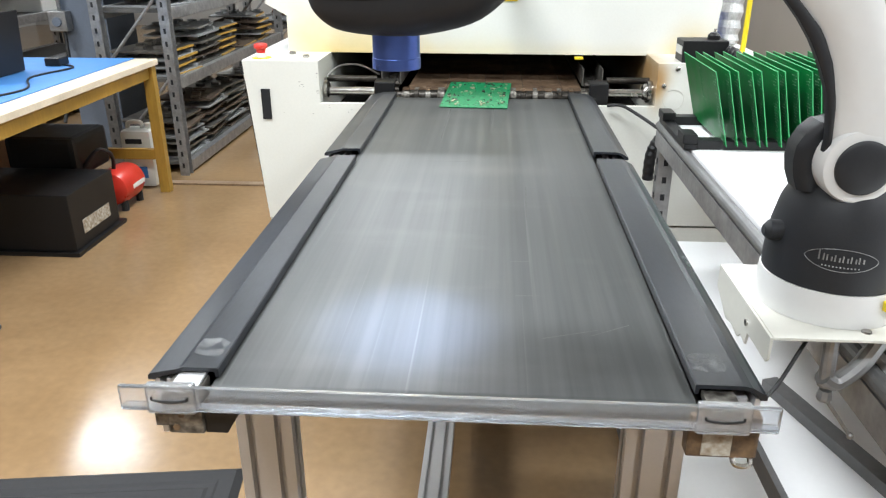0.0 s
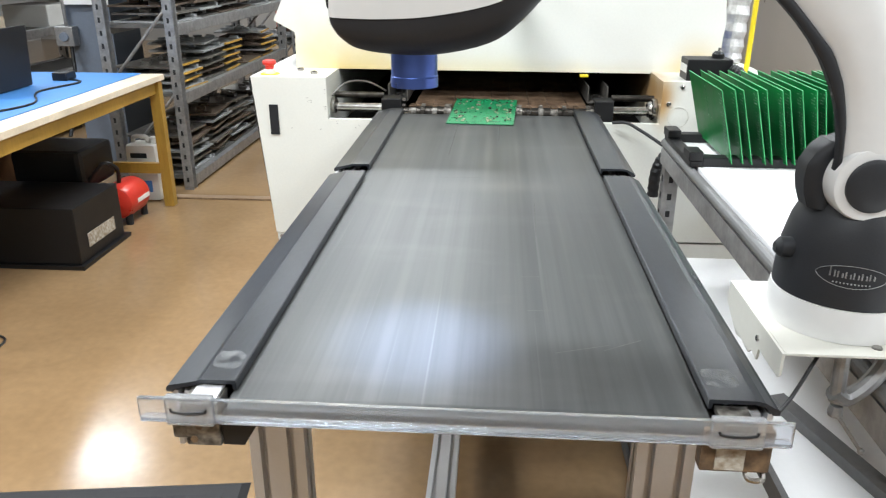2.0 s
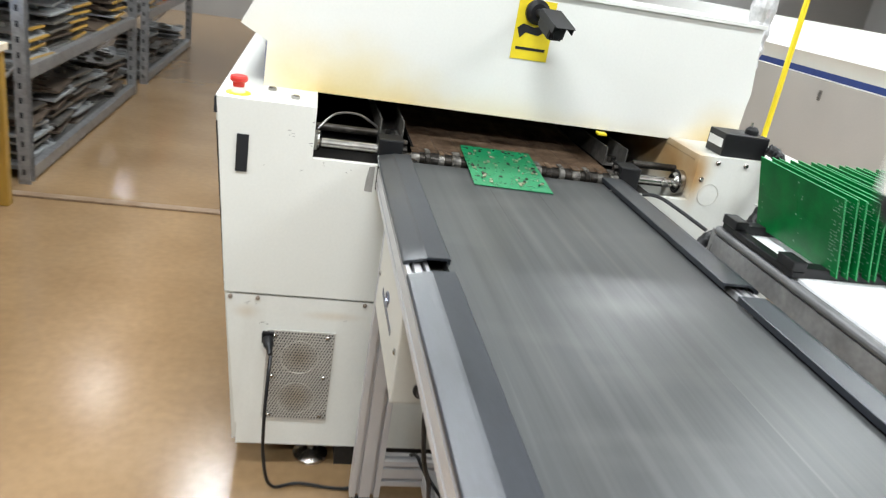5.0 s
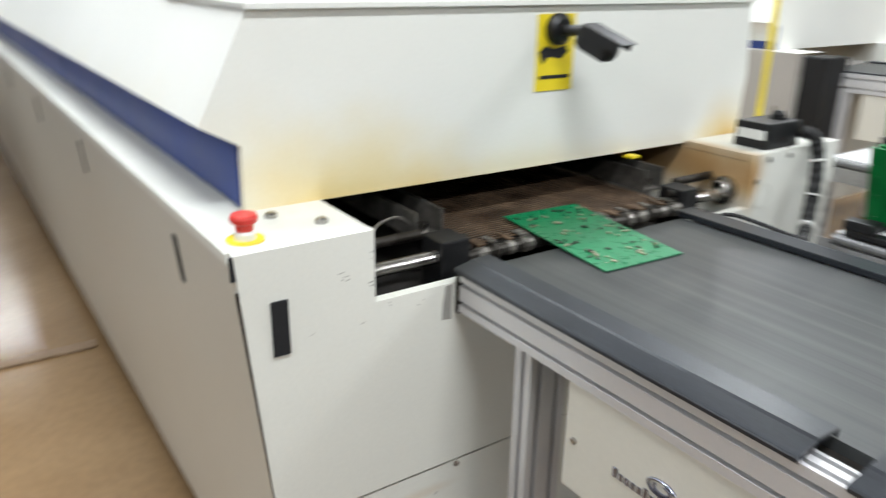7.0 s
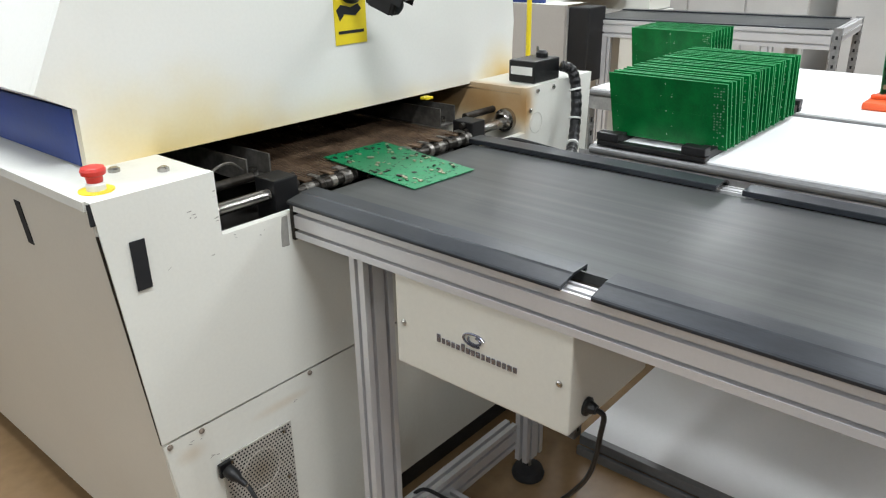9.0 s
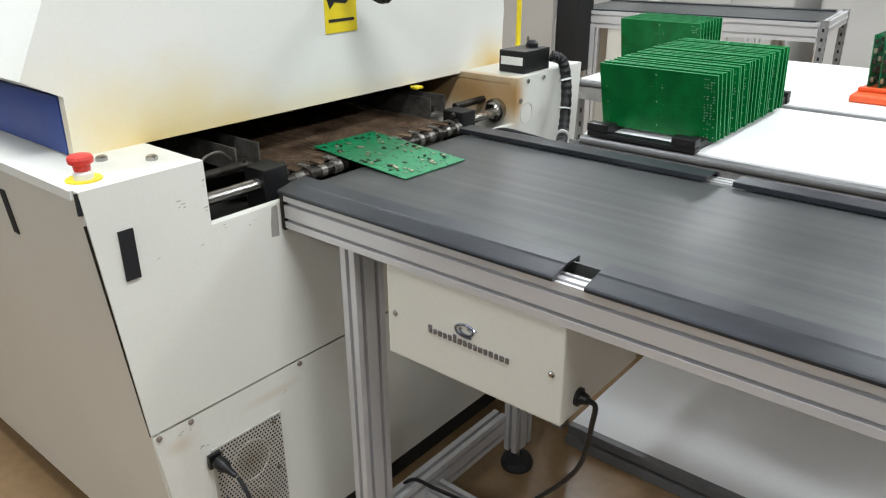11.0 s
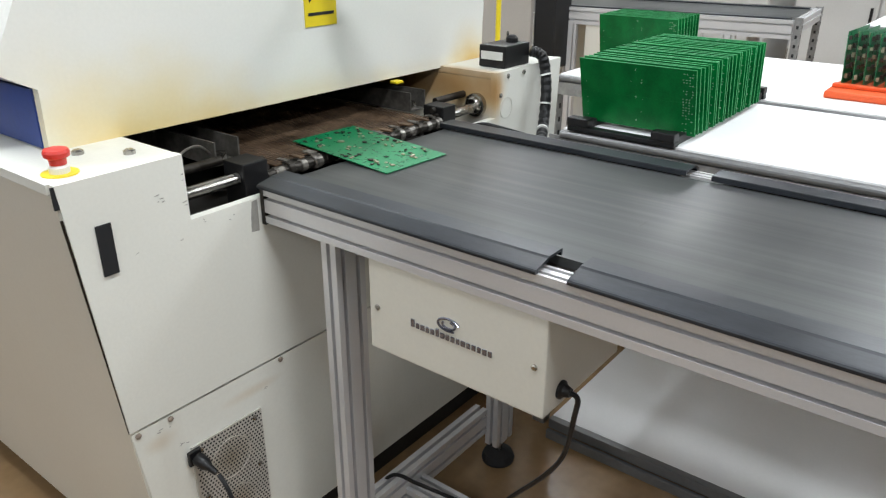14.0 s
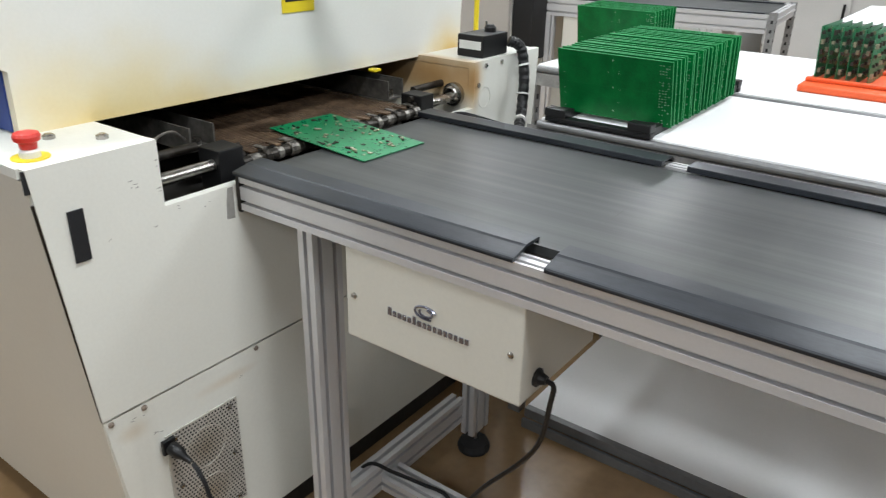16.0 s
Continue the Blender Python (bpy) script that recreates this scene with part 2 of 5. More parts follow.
def worn(m, spots, color):
    """Pale rubbed patches with ragged soft edges: spots of (x, y, half width, half length, strength) on a level surface."""
    nt = m.node_tree
    b = nt.nodes["Principled BSDF"]
    src = b.inputs["Base Color"].links[0].from_socket
    tc = nt.nodes.new("ShaderNodeTexCoord")
    grain = nt.nodes.new("ShaderNodeMapping")
    grain.inputs["Scale"].default_value = (40, 5, 1)
    nz = nt.nodes.new("ShaderNodeTexNoise")
    nz.inputs["Scale"].default_value, nz.inputs["Detail"].default_value = 1.0, 6
    nt.links.new(tc.outputs["Object"], grain.inputs["Vector"])
    nt.links.new(grain.outputs[0], nz.inputs["Vector"])
    for x, y, w, h, strength in spots:
        mp = nt.nodes.new("ShaderNodeMapping")
        mp.inputs["Location"].default_value = (-x / w, -y / h, 0)
        mp.inputs["Scale"].default_value = (1 / w, 1 / h, 0)
        ln = nt.nodes.new("ShaderNodeVectorMath")
        ln.operation = "LENGTH"
        ad = nt.nodes.new("ShaderNodeMath")
        ad.operation = "MULTIPLY_ADD"
        ad.inputs[1].default_value = 0.9
        mr = nt.nodes.new("ShaderNodeMapRange")
        mr.interpolation_type = "SMOOTHSTEP"
        mr.inputs[1].default_value, mr.inputs[2].default_value, mr.inputs[3].default_value, mr.inputs[4].default_value = 0.3, 1.45, strength, 0.0
        mx = nt.nodes.new("ShaderNodeMixRGB")
        mx.inputs[2].default_value = (*color, 1)
        for out, to in ((tc.outputs["Object"], mp.inputs["Vector"]), (mp.outputs[0], ln.inputs[0]), (nz.outputs["Fac"], ad.inputs[0]), (ln.outputs["Value"], ad.inputs[2]),
                        (ad.outputs[0], mr.inputs[0]), (mr.outputs[0], mx.inputs[0]), (src, mx.inputs[1])):
            nt.links.new(out, to)
        src = mx.outputs[0]
    nt.links.new(src, b.inputs["Base Color"])


worn(BELT, [(-0.03, 1.49, 0.22, 0.06, 0.38), (-0.045, 1.75, 0.014, 0.60, 0.42), (0.025, 1.80, 0.012, 0.55, 0.38), (-0.11, 1.85, 0.02, 0.40, 0.22), (0.09, 1.25, 0.012, 0.40, 0.25)], (0.115, 0.115, 0.105))
stain(HOODPAINT, [(-0.47, 1.05, 0.30, 0.20, 1.0), (-0.65, 1.05, 0.2, 0.22, 0.5), (-0.2, 1.03, 0.5, 0.12, 0.3), (0.1, 1.035, 0.95, 0.075, 0.4)], (0.96, 0.79, 0.40))
stain(HOODPAINT, [(0.62, 1.03, 0.15, 0.17, 1.0), (0.64, 1.035, 0.07, 0.07, 0.9)], (0.88, 0.66, 0.28))
stain(WHITE, [(0.45, 1.03, 0.07, 0.09, 1.0), (0.465, 0.99, 0.035, 0.10, 1.0), (-0.68, 0.505, 0.04, 0.025, 0.35), (-0.45, 0.505, 0.1, 0.015, 0.3)], (0.72, 0.52, 0.30))
stain(GRILLEPAINT, [(-0.53, 0.375, 0.065, 0.065, 0.8), (-0.53, 0.25, 0.065, 0.065, 0.8)], (0.55, 0.47, 0.36))


# ---- mesh helpers ----
def box(bm, x0, x1, y0, y1, z0, z1, bevel=0.0):
    r = bmesh.ops.create_cube(bm, size=1)
    vs = r["verts"]
    for v in vs:
        v.co = Vector(((x0 + x1) / 2 + v.co.x * (x1 - x0), (y0 + y1) / 2 + v.co.y * (y1 - y0), (z0 + z1) / 2 + v.co.z * (z1 - z0)))
    if bevel:
        es = list({e for v in vs for e in v.link_edges})
        bmesh.ops.bevel(bm, geom=es, offset=bevel, segments=2, profile=0.6, affect="EDGES")
    return bm


def new_box(*a, bevel=0.0):
    return box(bmesh.new(), *a, bevel=bevel)


def lathe(bm, rings, n=28, m=None, caps=True):
    """Turn (radius, height) pairs about z, then place by m."""
    m = m or Matrix()
    loops = []
    for r, z in rings:
        loops.append([bm.verts.new(m @ Vector((r * math.cos(2 * math.pi * i / n), r * math.sin(2 * math.pi * i / n), z))) for i in range(n)])
    for a, b in zip(loops, loops[1:]):
        for i in range(n):
            bm.faces.new((a[i], a[(i + 1) % n], b[(i + 1) % n], b[i]))
    if caps:
        bm.faces.new(loops[0][::-1])
        bm.faces.new(loops[-1])
    return bm


def rod(bm, a, b, r, n=16, bevel=0.0):
    a, b = Vector(a), Vector(b)
    d = b - a
    q = d.to_track_quat("Z", "Y").to_matrix().to_4x4()
    L = d.length
    rings = [(r, 0), (r, L)] if not bevel else [(r - bevel, 0), (r, bevel), (r, L - bevel), (r - bevel, L)]
    return lathe(bm, rings, n, Matrix.Translation(a) @ q)


def tube(bm, pts, r, n=8, rib=0.0):
    """Sweep a round section along a smooth line through pts."""
    pts = [Vector(p) for p in pts]
    line = []
    for i in range(len(pts) - 1):
        p0, p1, p2, p3 = pts[max(i - 1, 0)], pts[i], pts[i + 1], pts[min(i + 2, len(pts) - 1)]
        for k in range(8):
            t = k / 8
            line.append(0.5 * (2 * p1 + (p2 - p0) * t + (2 * p0 - 5 * p1 + 4 * p2 - p3) * t * t + (3 * p1 - p0 - 3 * p2 + p3) * t ** 3))
    line.append(pts[-1])
    loops = []
    for i, p in enumerate(line):
        d = (line[min(i + 1, len(line) - 1)] - line[max(i - 1, 0)]).normalized()
        u = d.orthogonal().normalized() if not loops else (u - d * u.dot(d)).normalized()
        v = d.cross(u)
        rr = r + (rib if i % 2 else 0)
        loops.append([bm.verts.new(p + (u * math.cos(2 * math.pi * j / n) + v * math.sin(2 * math.pi * j / n)) * rr) for j in range(n)])
    for a, b in zip(loops, loops[1:]):
        for j in range(n):
            bm.faces.new((a[j], a[(j + 1) % n], b[(j + 1) % n], b[j]))
    bm.faces.new(loops[0][::-1])
    bm.faces.new(loops[-1])
    return bm


def prism(bm, outline, a, b, axis="y"):
    """Extrude a closed outline of (u, w) pairs from a to b along an axis: y takes (x, z), x takes (y, z), z takes (x, y)."""
    def at(u, w, s):
        return {"y": (u, s, w), "x": (s, u, w), "z": (u, w, s)}[axis]
    A = [bm.verts.new(at(u, w, a)) for u, w in outline]
    B = [bm.verts.new(at(u, w, b)) for u, w in outline]
    n = len(outline)
    for i in range(n):
        bm.faces.new((A[i], A[(i + 1) % n], B[(i + 1) % n], B[i]))
    bm.faces.new(A[::-1])
    bm.faces.new(B)
    bmesh.ops.recalc_face_normals(bm, faces=bm.faces[:])
    return bm


def slotted(u0, u1, w0, w1, nu, nw, gap=0.010, deep=0.0145):
    """Outline of an extruded rail with grooves: nu on the two faces along u, nw on those along w."""
    def side(a, b, n):
        pts = [a]
        for i in range(n):
            c = a + (b - a) * (i + 0.5) / n
            s = 1 if b > a else -1
            pts += [(c - s * gap / 2, 0), (c - s * gap / 2, 1), (c + s * gap / 2, 1), (c + s * gap / 2, 0)]
        return pts
    out = []
    for seg, fixed, inward, along in ((side(u0, u1, nu), w0, 1, "u"), (side(w0, w1, nw), u1, -1, "w"), (side(u1, u0, nu), w1, -1, "u"), (side(w1, w0, nw), u0, 1, "w")):
        for p in seg:
            c, d = p if isinstance(p, tuple) else (p, 0)
            f = fixed + inward * deep * d
            out.append((c, f) if along == "u" else (f, c))
    return out


def link(name, bm, material, smooth=False):
    me = bpy.data.meshes.new(name)
    bmesh.ops.recalc_face_normals(bm, faces=bm.faces[:])
    if smooth:
        for f in bm.faces:
            f.smooth = True
        for e in bm.edges:
            if len(e.link_faces) == 2 and e.calc_face_angle(0) > 0.6:
                e.smooth = False
    bm.to_mesh(me)
    bm.free()
    me.materials.append(material)
    return new(name, me)


def part(name, bm, material, parent, label="", smooth=False):
    ob = link(name, bm, material, smooth)
    ob.parent = parent
    if label:
        ob["label"] = label
    return ob


def thing(name, label, category, group="", kind="", at=(0, 0, 0)):
    ob = new(name)
    ob.location = at
    ob.empty_display_size = 0.05
    return tagged(ob, label, category, group, kind)


def solid(name, bm, material, label, category, group="", kind="", smooth=False):
    return tagged(link(name, bm, material, smooth), label, category, group, kind)


def text_mesh(body, size, depth, m, squash=1.0):
    cu = bpy.data.curves.new("letters", "FONT")
    cu.body, cu.size, cu.extrude, cu.align_x, cu.align_y = body, size, depth, "CENTER", "CENTER"
    cu.resolution_u = 3
    ob = bpy.data.objects.new("letters", cu)
    me = bpy.data.meshes.new_from_object(ob)
    bpy.data.objects.remove(ob)
    bm = bmesh.new()
    bm.from_mesh(me)
    bpy.data.meshes.remove(me)
    bmesh.ops.transform(bm, matrix=m @ Matrix.Diagonal((squash, 1, 1, 1)), verts=bm.verts)
    return bm


def structure(name, bm, material, label):
    return solid(name, bm, material, label, "setting", kind="structure")


# ---- room ----
structure("floor", new_box(-8, 9, -4, 13, -0.1, 0), FLOOR, "glossy tan epoxy-coated concrete factory floor")
structure("ceiling", new_box(-8, 9, -4, 13, CEILING, CEILING + 0.1), CEIL, "plain pale grey ceiling over the workshop")
structure("wall_north", new_box(-8, 9, 13, 13.2, 0, CEILING), WALL, "plain light grey painted workshop wall")
structure("wall_south", new_box(-8, 9, -4.2, -4, 0, CEILING), WALL, "plain light grey painted workshop wall")
structure("wall_west", new_box(-8.2, -8, -4, 13, 0, CEILING), WALL, "plain light grey painted workshop wall")
structure("wall_east", new_box(9, 9.2, -4, 13, 0, CEILING), WALL, "plain light grey painted workshop wall")
structure("floor_strip", new_box(-2.05, -0.72, 4.27, 4.33, 0, 0.012, bevel=0.004), STRIP, "worn tan strip over a joint in the floor")

for x in (-3.8, -0.7, 2.4, 5.5):
    for y in (-1.0, 1.2, 3.4, 5.9, 12.4):
        lamp_thing = thing("ceiling_light", "long white twin-tube ceiling light, switched on", "ceiling light", "ceiling lights", at=(x, y, CEILING))
        part("housing", new_box(-0.62, 0.62, -0.15, 0.15, -0.06, 0, bevel=0.01), WHITE, lamp_thing)
        la = bpy.data.lights.new("tube_lamp", "AREA")
        la.shape, la.size, la.size_y, la.energy, la.color = "RECTANGLE", 1.2, 0.22, TUBE_WATTS, (0.90, 0.955, 1.0)
        la.spread = radians(165)
        lo = new("tube_lamp", la)
        lo.location = (x, y, CEILING - 0.075)
small_light = thing("ceiling_light", "small square ceiling light over the rack aisle, switched on", "ceiling light", "ceiling lights", at=(-2.4, 7.4, CEILING))
part("housing", new_box(-0.22, 0.22, -0.16, 0.16, -0.06, 0, bevel=0.01), WHITE, small_light)
la = bpy.data.lights.new("tube_lamp", "AREA")
la.shape, la.size, la.size_y, la.energy, la.color = "RECTANGLE", 0.38, 0.22, 6.0, (0.95, 0.97, 1.0)
new("tube_lamp", la).location = (-2.4, 7.4, CEILING - 0.075)


# ---- outfeed conveyor ----
CX0, CX1, CY0, CY1, BZ = -0.385, 0.275, 0.672, 2.236, 0.96
BX0, BX1 = -0.309, 0.199
conveyor = thing("conveyor", "aluminium-framed belt conveyor with worn grey belt and black edge covers", "conveyor", at=(0, 0, 0))
bm = bmesh.new()
r = 0.016
loop = [(CY1 + 0.011 - r + r * math.sin(a), BZ - r + r * math.cos(a)) for a in [math.pi * k / 10 for k in range(11)]]
loop += [(CY0 - 0.018 + r - r * math.sin(a), BZ - r - r * math.cos(a)) for a in [math.pi * k / 10 for k in range(11)]]
prism(bm, loop, BX0 - 0.004, BX1 + 0.004, "x")
part("belt", bm, BELT, conveyor, "scuffed dark grey rubber belt", smooth=True)
for sx, x0, x1 in ((-1, CX0, CX0 + 0.04), (1, CX1 - 0.04, CX1)):
    part("side_rail", prism(bmesh.new(), slotted(x0, x1, 0.884, 0.956, 2, 2, 0.008, 0.012), CY0 + 0.01, CY1, "y"), ALU, conveyor, "slotted aluminium side rail")
    # dark filler between rail and belt
    inner = (CX0 + 0.042, BX0 - 0.006) if sx < 0 else (BX1 + 0.006, CX1 - 0.042)
    part("slide_bed", new_box(min(inner), max(inner), CY0 + 0.01, CY1 - 0.005, 0.90, 0.945), DARKSTEEL, conveyor)
    o, inn = (CX0 - 0.005, BX0) if sx < 0 else (CX1 + 0.005, BX1 + 0.005)
    w = inn - o
    fa, fb = (0.44, 0.50) if sx < 0 else (0.22, 0.34)
    sec = [(o, 0.9565), (o, 0.9615), (o + 0.025 * w, 0.9640), (o + 0.07 * w, 0.9650), (o + fa * w, 0.9715), (o + fb * w, 0.9735), (inn - 0.02 * w, 0.9740), (inn, 0.9730),
           (inn, 0.9625), (inn - 0.05 * w, 0.9625), (inn - 0.06 * w, 0.9690), (o + fb * w, 0.9690), (o + fa * w, 0.9665), (o + 0.12 * w, 0.9600), (o + 0.10 * w, 0.9565)]
    for y0, y1 in ((CY0 + 0.006, 1.541), (1.595, CY1 + 0.012)):
        part("edge_cover", prism(bmesh.new(), sec, y0, y1, "y"), COVER, conveyor, "black plastic edge cover, dull and scratched")
for x0, y0, x1, y1 in ((0.015, 1.02, 0.045, 1.022), (0.05, 0.79, 0.12, 0.815), (0.11, 0.80, 0.16, 0.83), (-0.16, 1.55, -0.06, 1.552), (0.02, 0.905, 0.06, 0.907), (0.045, 1.20, 0.05, 1.38), (-0.02, 1.9, -0.015, 2.15), (-0.14, 1.75, -0.135, 2.1)):
    d = Vector((x1 - x0, y1 - y0, 0)).normalized() * 0.0007
    bm = bmesh.new()
    bm.faces.new([bm.verts.new(p) for p in ((x0 - d.y, y0 + d.x, BZ + 0.0003), (x0 + d.y, y0 - d.x, BZ + 0.0003), (x1 + d.y, y1 - d.x, BZ + 0.0003), (x1 - d.y, y1 + d.x, BZ + 0.0003))])
    part("belt_scratch", bm, SCRATCH, conveyor, "pale scratch")
for y in (CY0 + 0.000, CY1 - 0.008):
    part("roller", rod(bmesh.new(), (BX0, y, BZ - 0.016), (BX1, y, BZ - 0.016), 0.0135, 20), STEEL, conveyor)
part("end_plate", new_box(CX0 - 0.001, CX0 + 0.06, CY1 + 0.0005, CY1 + 0.010, 0.879, 0.955), DARKSTEEL, conveyor)
for x in (CX0 + 0.017, CX1 - 0.099):
    for y in (0.85, 2.055 if x < 0 else 2.02):
        leg = part("leg", prism(bmesh.new(), slotted(x, x + 0.08, y, y + 0.04, 2, 1), 0.07, 0.884, "z"), ALU, conveyor)
        foot = part("levelling_foot", lathe(bmesh.new(), [(0.046, 0), (0.048, 0.01), (0.042, 0.026), (0.014, 0.036)], 24, Matrix.Translation((x + 0.04, y + 0.02, 0))), RUBBER, conveyor)
        part("threaded_stem", rod(bmesh.new(), (x + 0.04, y + 0.02, 0.03), (x + 0.04, y + 0.02, 0.072), 0.009, 10), STEEL, foot)
for y in (0.85, 2.055):
    part("cross_beam", prism(bmesh.new(), slotted(y, y + 0.04, 0.11, 0.19, 1, 2), CX0 + 0.0975, CX1 - 0.0995, "x"), ALU, conveyor)
part("spine_beam", prism(bmesh.new(), slotted(-0.178, -0.106, 0.11, 0.15, 2, 1), 0.8905, 2.0545, "y"), ALU, conveyor)
for y in (0.92, 1.5):
    part("deck_stay", new_box(CX0 + 0.041, CX1 - 0.041, y, y + 0.04, 0.886, 0.906), ALU, conveyor)

control_box = thing("control_box", "cream steel conveyor drive box with raised dark lettering", "control box")
part("case", new_box(-0.381, -0.105, 1.571, 1.955, 0.695, 0.8835, bevel=0.004), BEIGE, control_box)
for y, z in ((1.935, 0.786), (1.592, 0.789)):
    part("screw", lathe(bmesh.new(), [(0.006, 0), (0.006, 0.002), (0.003, 0.004)], 12, pose(-0.3811, y, z, 0, -90, 0)), STEEL, control_box)
for k in range(16):
    yc, h, w = 1.848 - k * 0.0113, (0.016 if k in (0, 5) else 0.011), (0.0043, 0.0036, 0.0046, 0.0039)[k % 4]
    part("letter_bar", new_box(-0.3832, -0.3812, yc - w, yc + w, 0.775, 0.775 + h, bevel=0.0009), LETTER, control_box)
bm = bmesh.new()
for rx, rz, t0, t1 in ((0.024, 0.012, 0.4, 5.2), (0.014, 0.007, 2.6, 7.6)):
    tube(bm, [(-0.3825, 1.766 - rx * math.cos(t0 + (t1 - t0) * k / 7), 0.806 + rz * math.sin(t0 + (t1 - t0) * k / 7)) for k in range(8)], 0.0022, 6)
part("emblem", bm, LETTER, control_box, "dark blue looped metal emblem")
part("cable_gland", lathe(bmesh.new(), [(0.017, 0), (0.017, 0.005), (0.012, 0.008), (0.008, 0.02)], 16, pose(-0.326, 1.5715, 0.727, 90, 0, 0)), BLACK, control_box)
solid("power_cable", tube(bmesh.new(), [(-0.326, 1.553, 0.727), (-0.322, 1.540, 0.718), (-0.318, 1.545, 0.679), (-0.300, 1.568, 0.576), (-0.27, 1.621, 0.48), (-0.235, 1.715, 0.35), (-0.16, 1.83, 0.175), (-0.135, 1.90, 0.157), (-0.142, 1.953, 0.157), (-0.188, 2.01, 0.197), (-0.207, 2.075, 0.20), (-0.25, 2.12, 0.12), (-0.36, 2.16, 0.012), (-0.50, 2.175, 0.012), (-0.575, 2.15, 0.022), (-0.602, 2.13, 0.13), (-0.608, 2.12, 0.27), (-0.607, 2.15, 0.375), (-0.606, 2.185, 0.412)], 0.0048), BLACK, "black power cable from the conveyor drive box to the oven", "cable", smooth=True)
plug = thing("power_plug", "black moulded mains plug in the oven fan panel", "plug")
part("socket", new_box(-0.634, -0.604, 2.238, 2.2475, 0.418, 0.452, bevel=0.003), BLACK, plug)
bm = lathe(bmesh.new(), [(0.011, 0), (0.0145, 0.006), (0.0135, 0.026), (0.008, 0.036), (0.006, 0.055)], 16, Matrix.Translation((-0.619, 2.238, 0.437)) @ Vector((0.012, -0.05, -0.024)).to_track_quat("Z", "Y").to_matrix().to_4x4())
part("body", bm, BLACK, plug, smooth=True)

# ---- conveyor front end ----
stop_bar = thing("stop_bar", "clear plastic strip taped across the conveyor end", "stop bar")
part("strip", new_box(-0.402, 0.279, 0.634, 0.640, 0.946, 0.976, bevel=0.002), CLEAR, stop_bar)
part("lower_lip", new_box(-0.402, 0.279, 0.6405, 0.650, 0.946, 0.949), CLEAR, stop_bar)
for x0, x1 in ((-0.372, -0.32), (0.196, 0.250)):
    part("tape_wrap", new_box(x0, x1, 0.6315, 0.6425, 0.944, 0.979, bevel=0.003), TAPE, stop_bar, "wrinkled clear tape")
    xm = (x0 + x1) / 2
    part("cable_tie", tube(bmesh.new(), [(xm - 0.019, 0.6315, 0.966), (xm - 0.017, 0.6307, 0.962), (xm, 0.6305, 0.960), (xm + 0.017, 0.6307, 0.962), (xm + 0.019, 0.6315, 0.966)], 0.0013, 8), BLACK, stop_bar, "black cable tie", smooth=True)
tension_block = thing("tension_block", "worn metal belt tension block with greasy bolts", "bracket", "conveyor end blocks")
part("block", new_box(-0.362, -0.322, 0.6505, 0.685, 0.906, 0.962, bevel=0.003), GREASY, tension_block)
part("clamp", new_box(-0.354, -0.324, 0.652, 0.700, 0.9625, 0.9660, bevel=0.001), ALU, tension_block, "bright metal clamp")
part("plate", new_box(-0.378, -0.3625, 0.655, 0.68, 0.912, 0.94, bevel=0.002), GREASY, tension_block)
part("side_block", prism(bmesh.new(), [(-0.3215, 0.906), (-0.298, 0.906), (-0.275, 0.944), (-0.3215, 0.944)], 0.655, 0.671, "y"), BLACK, tension_block)
for x, z in ((-0.345, 0.932), (-0.352, 0.915)):
    part("bolt", rod(bmesh.new(), (x, 0.649, z), (x, 0.6505, z), 0.0045, 6), BROWNBOX, tension_block)
gear_block = thing("tension_block", "tan end block with a stained white label", "bracket", "conveyor end blocks")
part("block", new_box(0.195, 0.268, 0.651, 0.671, 0.902, 0.955, bevel=0.003), BROWNBOX, gear_block)
part("clamp", new_box(0.212, 0.246, 0.651, 0.685, 0.9555, 0.964, bevel=0.002), GREASY, gear_block)
part("label_plate", new_box(0.21, 0.24, 0.649, 0.651, 0.906, 0.948), STAINEDPAPER, gear_block, "stained white label")
part("hook", tube(bmesh.new(), [(0.245, 0.66, 0.903), (0.247, 0.65, 0.895), (0.262, 0.65, 0.895), (0.263, 0.66, 0.903)], 0.003, 6), STEEL, gear_block)
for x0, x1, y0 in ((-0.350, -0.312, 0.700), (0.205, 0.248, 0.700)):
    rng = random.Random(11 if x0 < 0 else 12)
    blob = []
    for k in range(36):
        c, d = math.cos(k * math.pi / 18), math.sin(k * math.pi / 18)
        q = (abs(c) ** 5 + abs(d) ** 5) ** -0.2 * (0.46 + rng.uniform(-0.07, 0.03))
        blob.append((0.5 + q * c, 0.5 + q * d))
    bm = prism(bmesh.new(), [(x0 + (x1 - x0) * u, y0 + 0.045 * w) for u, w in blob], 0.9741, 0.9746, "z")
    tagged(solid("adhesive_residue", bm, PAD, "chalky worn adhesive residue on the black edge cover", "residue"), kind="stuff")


# ---- wave solder oven ----
def side_x(z):
    return -0.783 + (1.063 - z) * 0.091


oven = thing("soldering_oven", "long cream-enamelled soldering oven with navy side panels and heat stains", "oven")
XI0, XI1, XR = -0.546, 0.462, 0.815
YF, YB, NZ, TZ = 2.25, 9.5, 0.936, 1.063
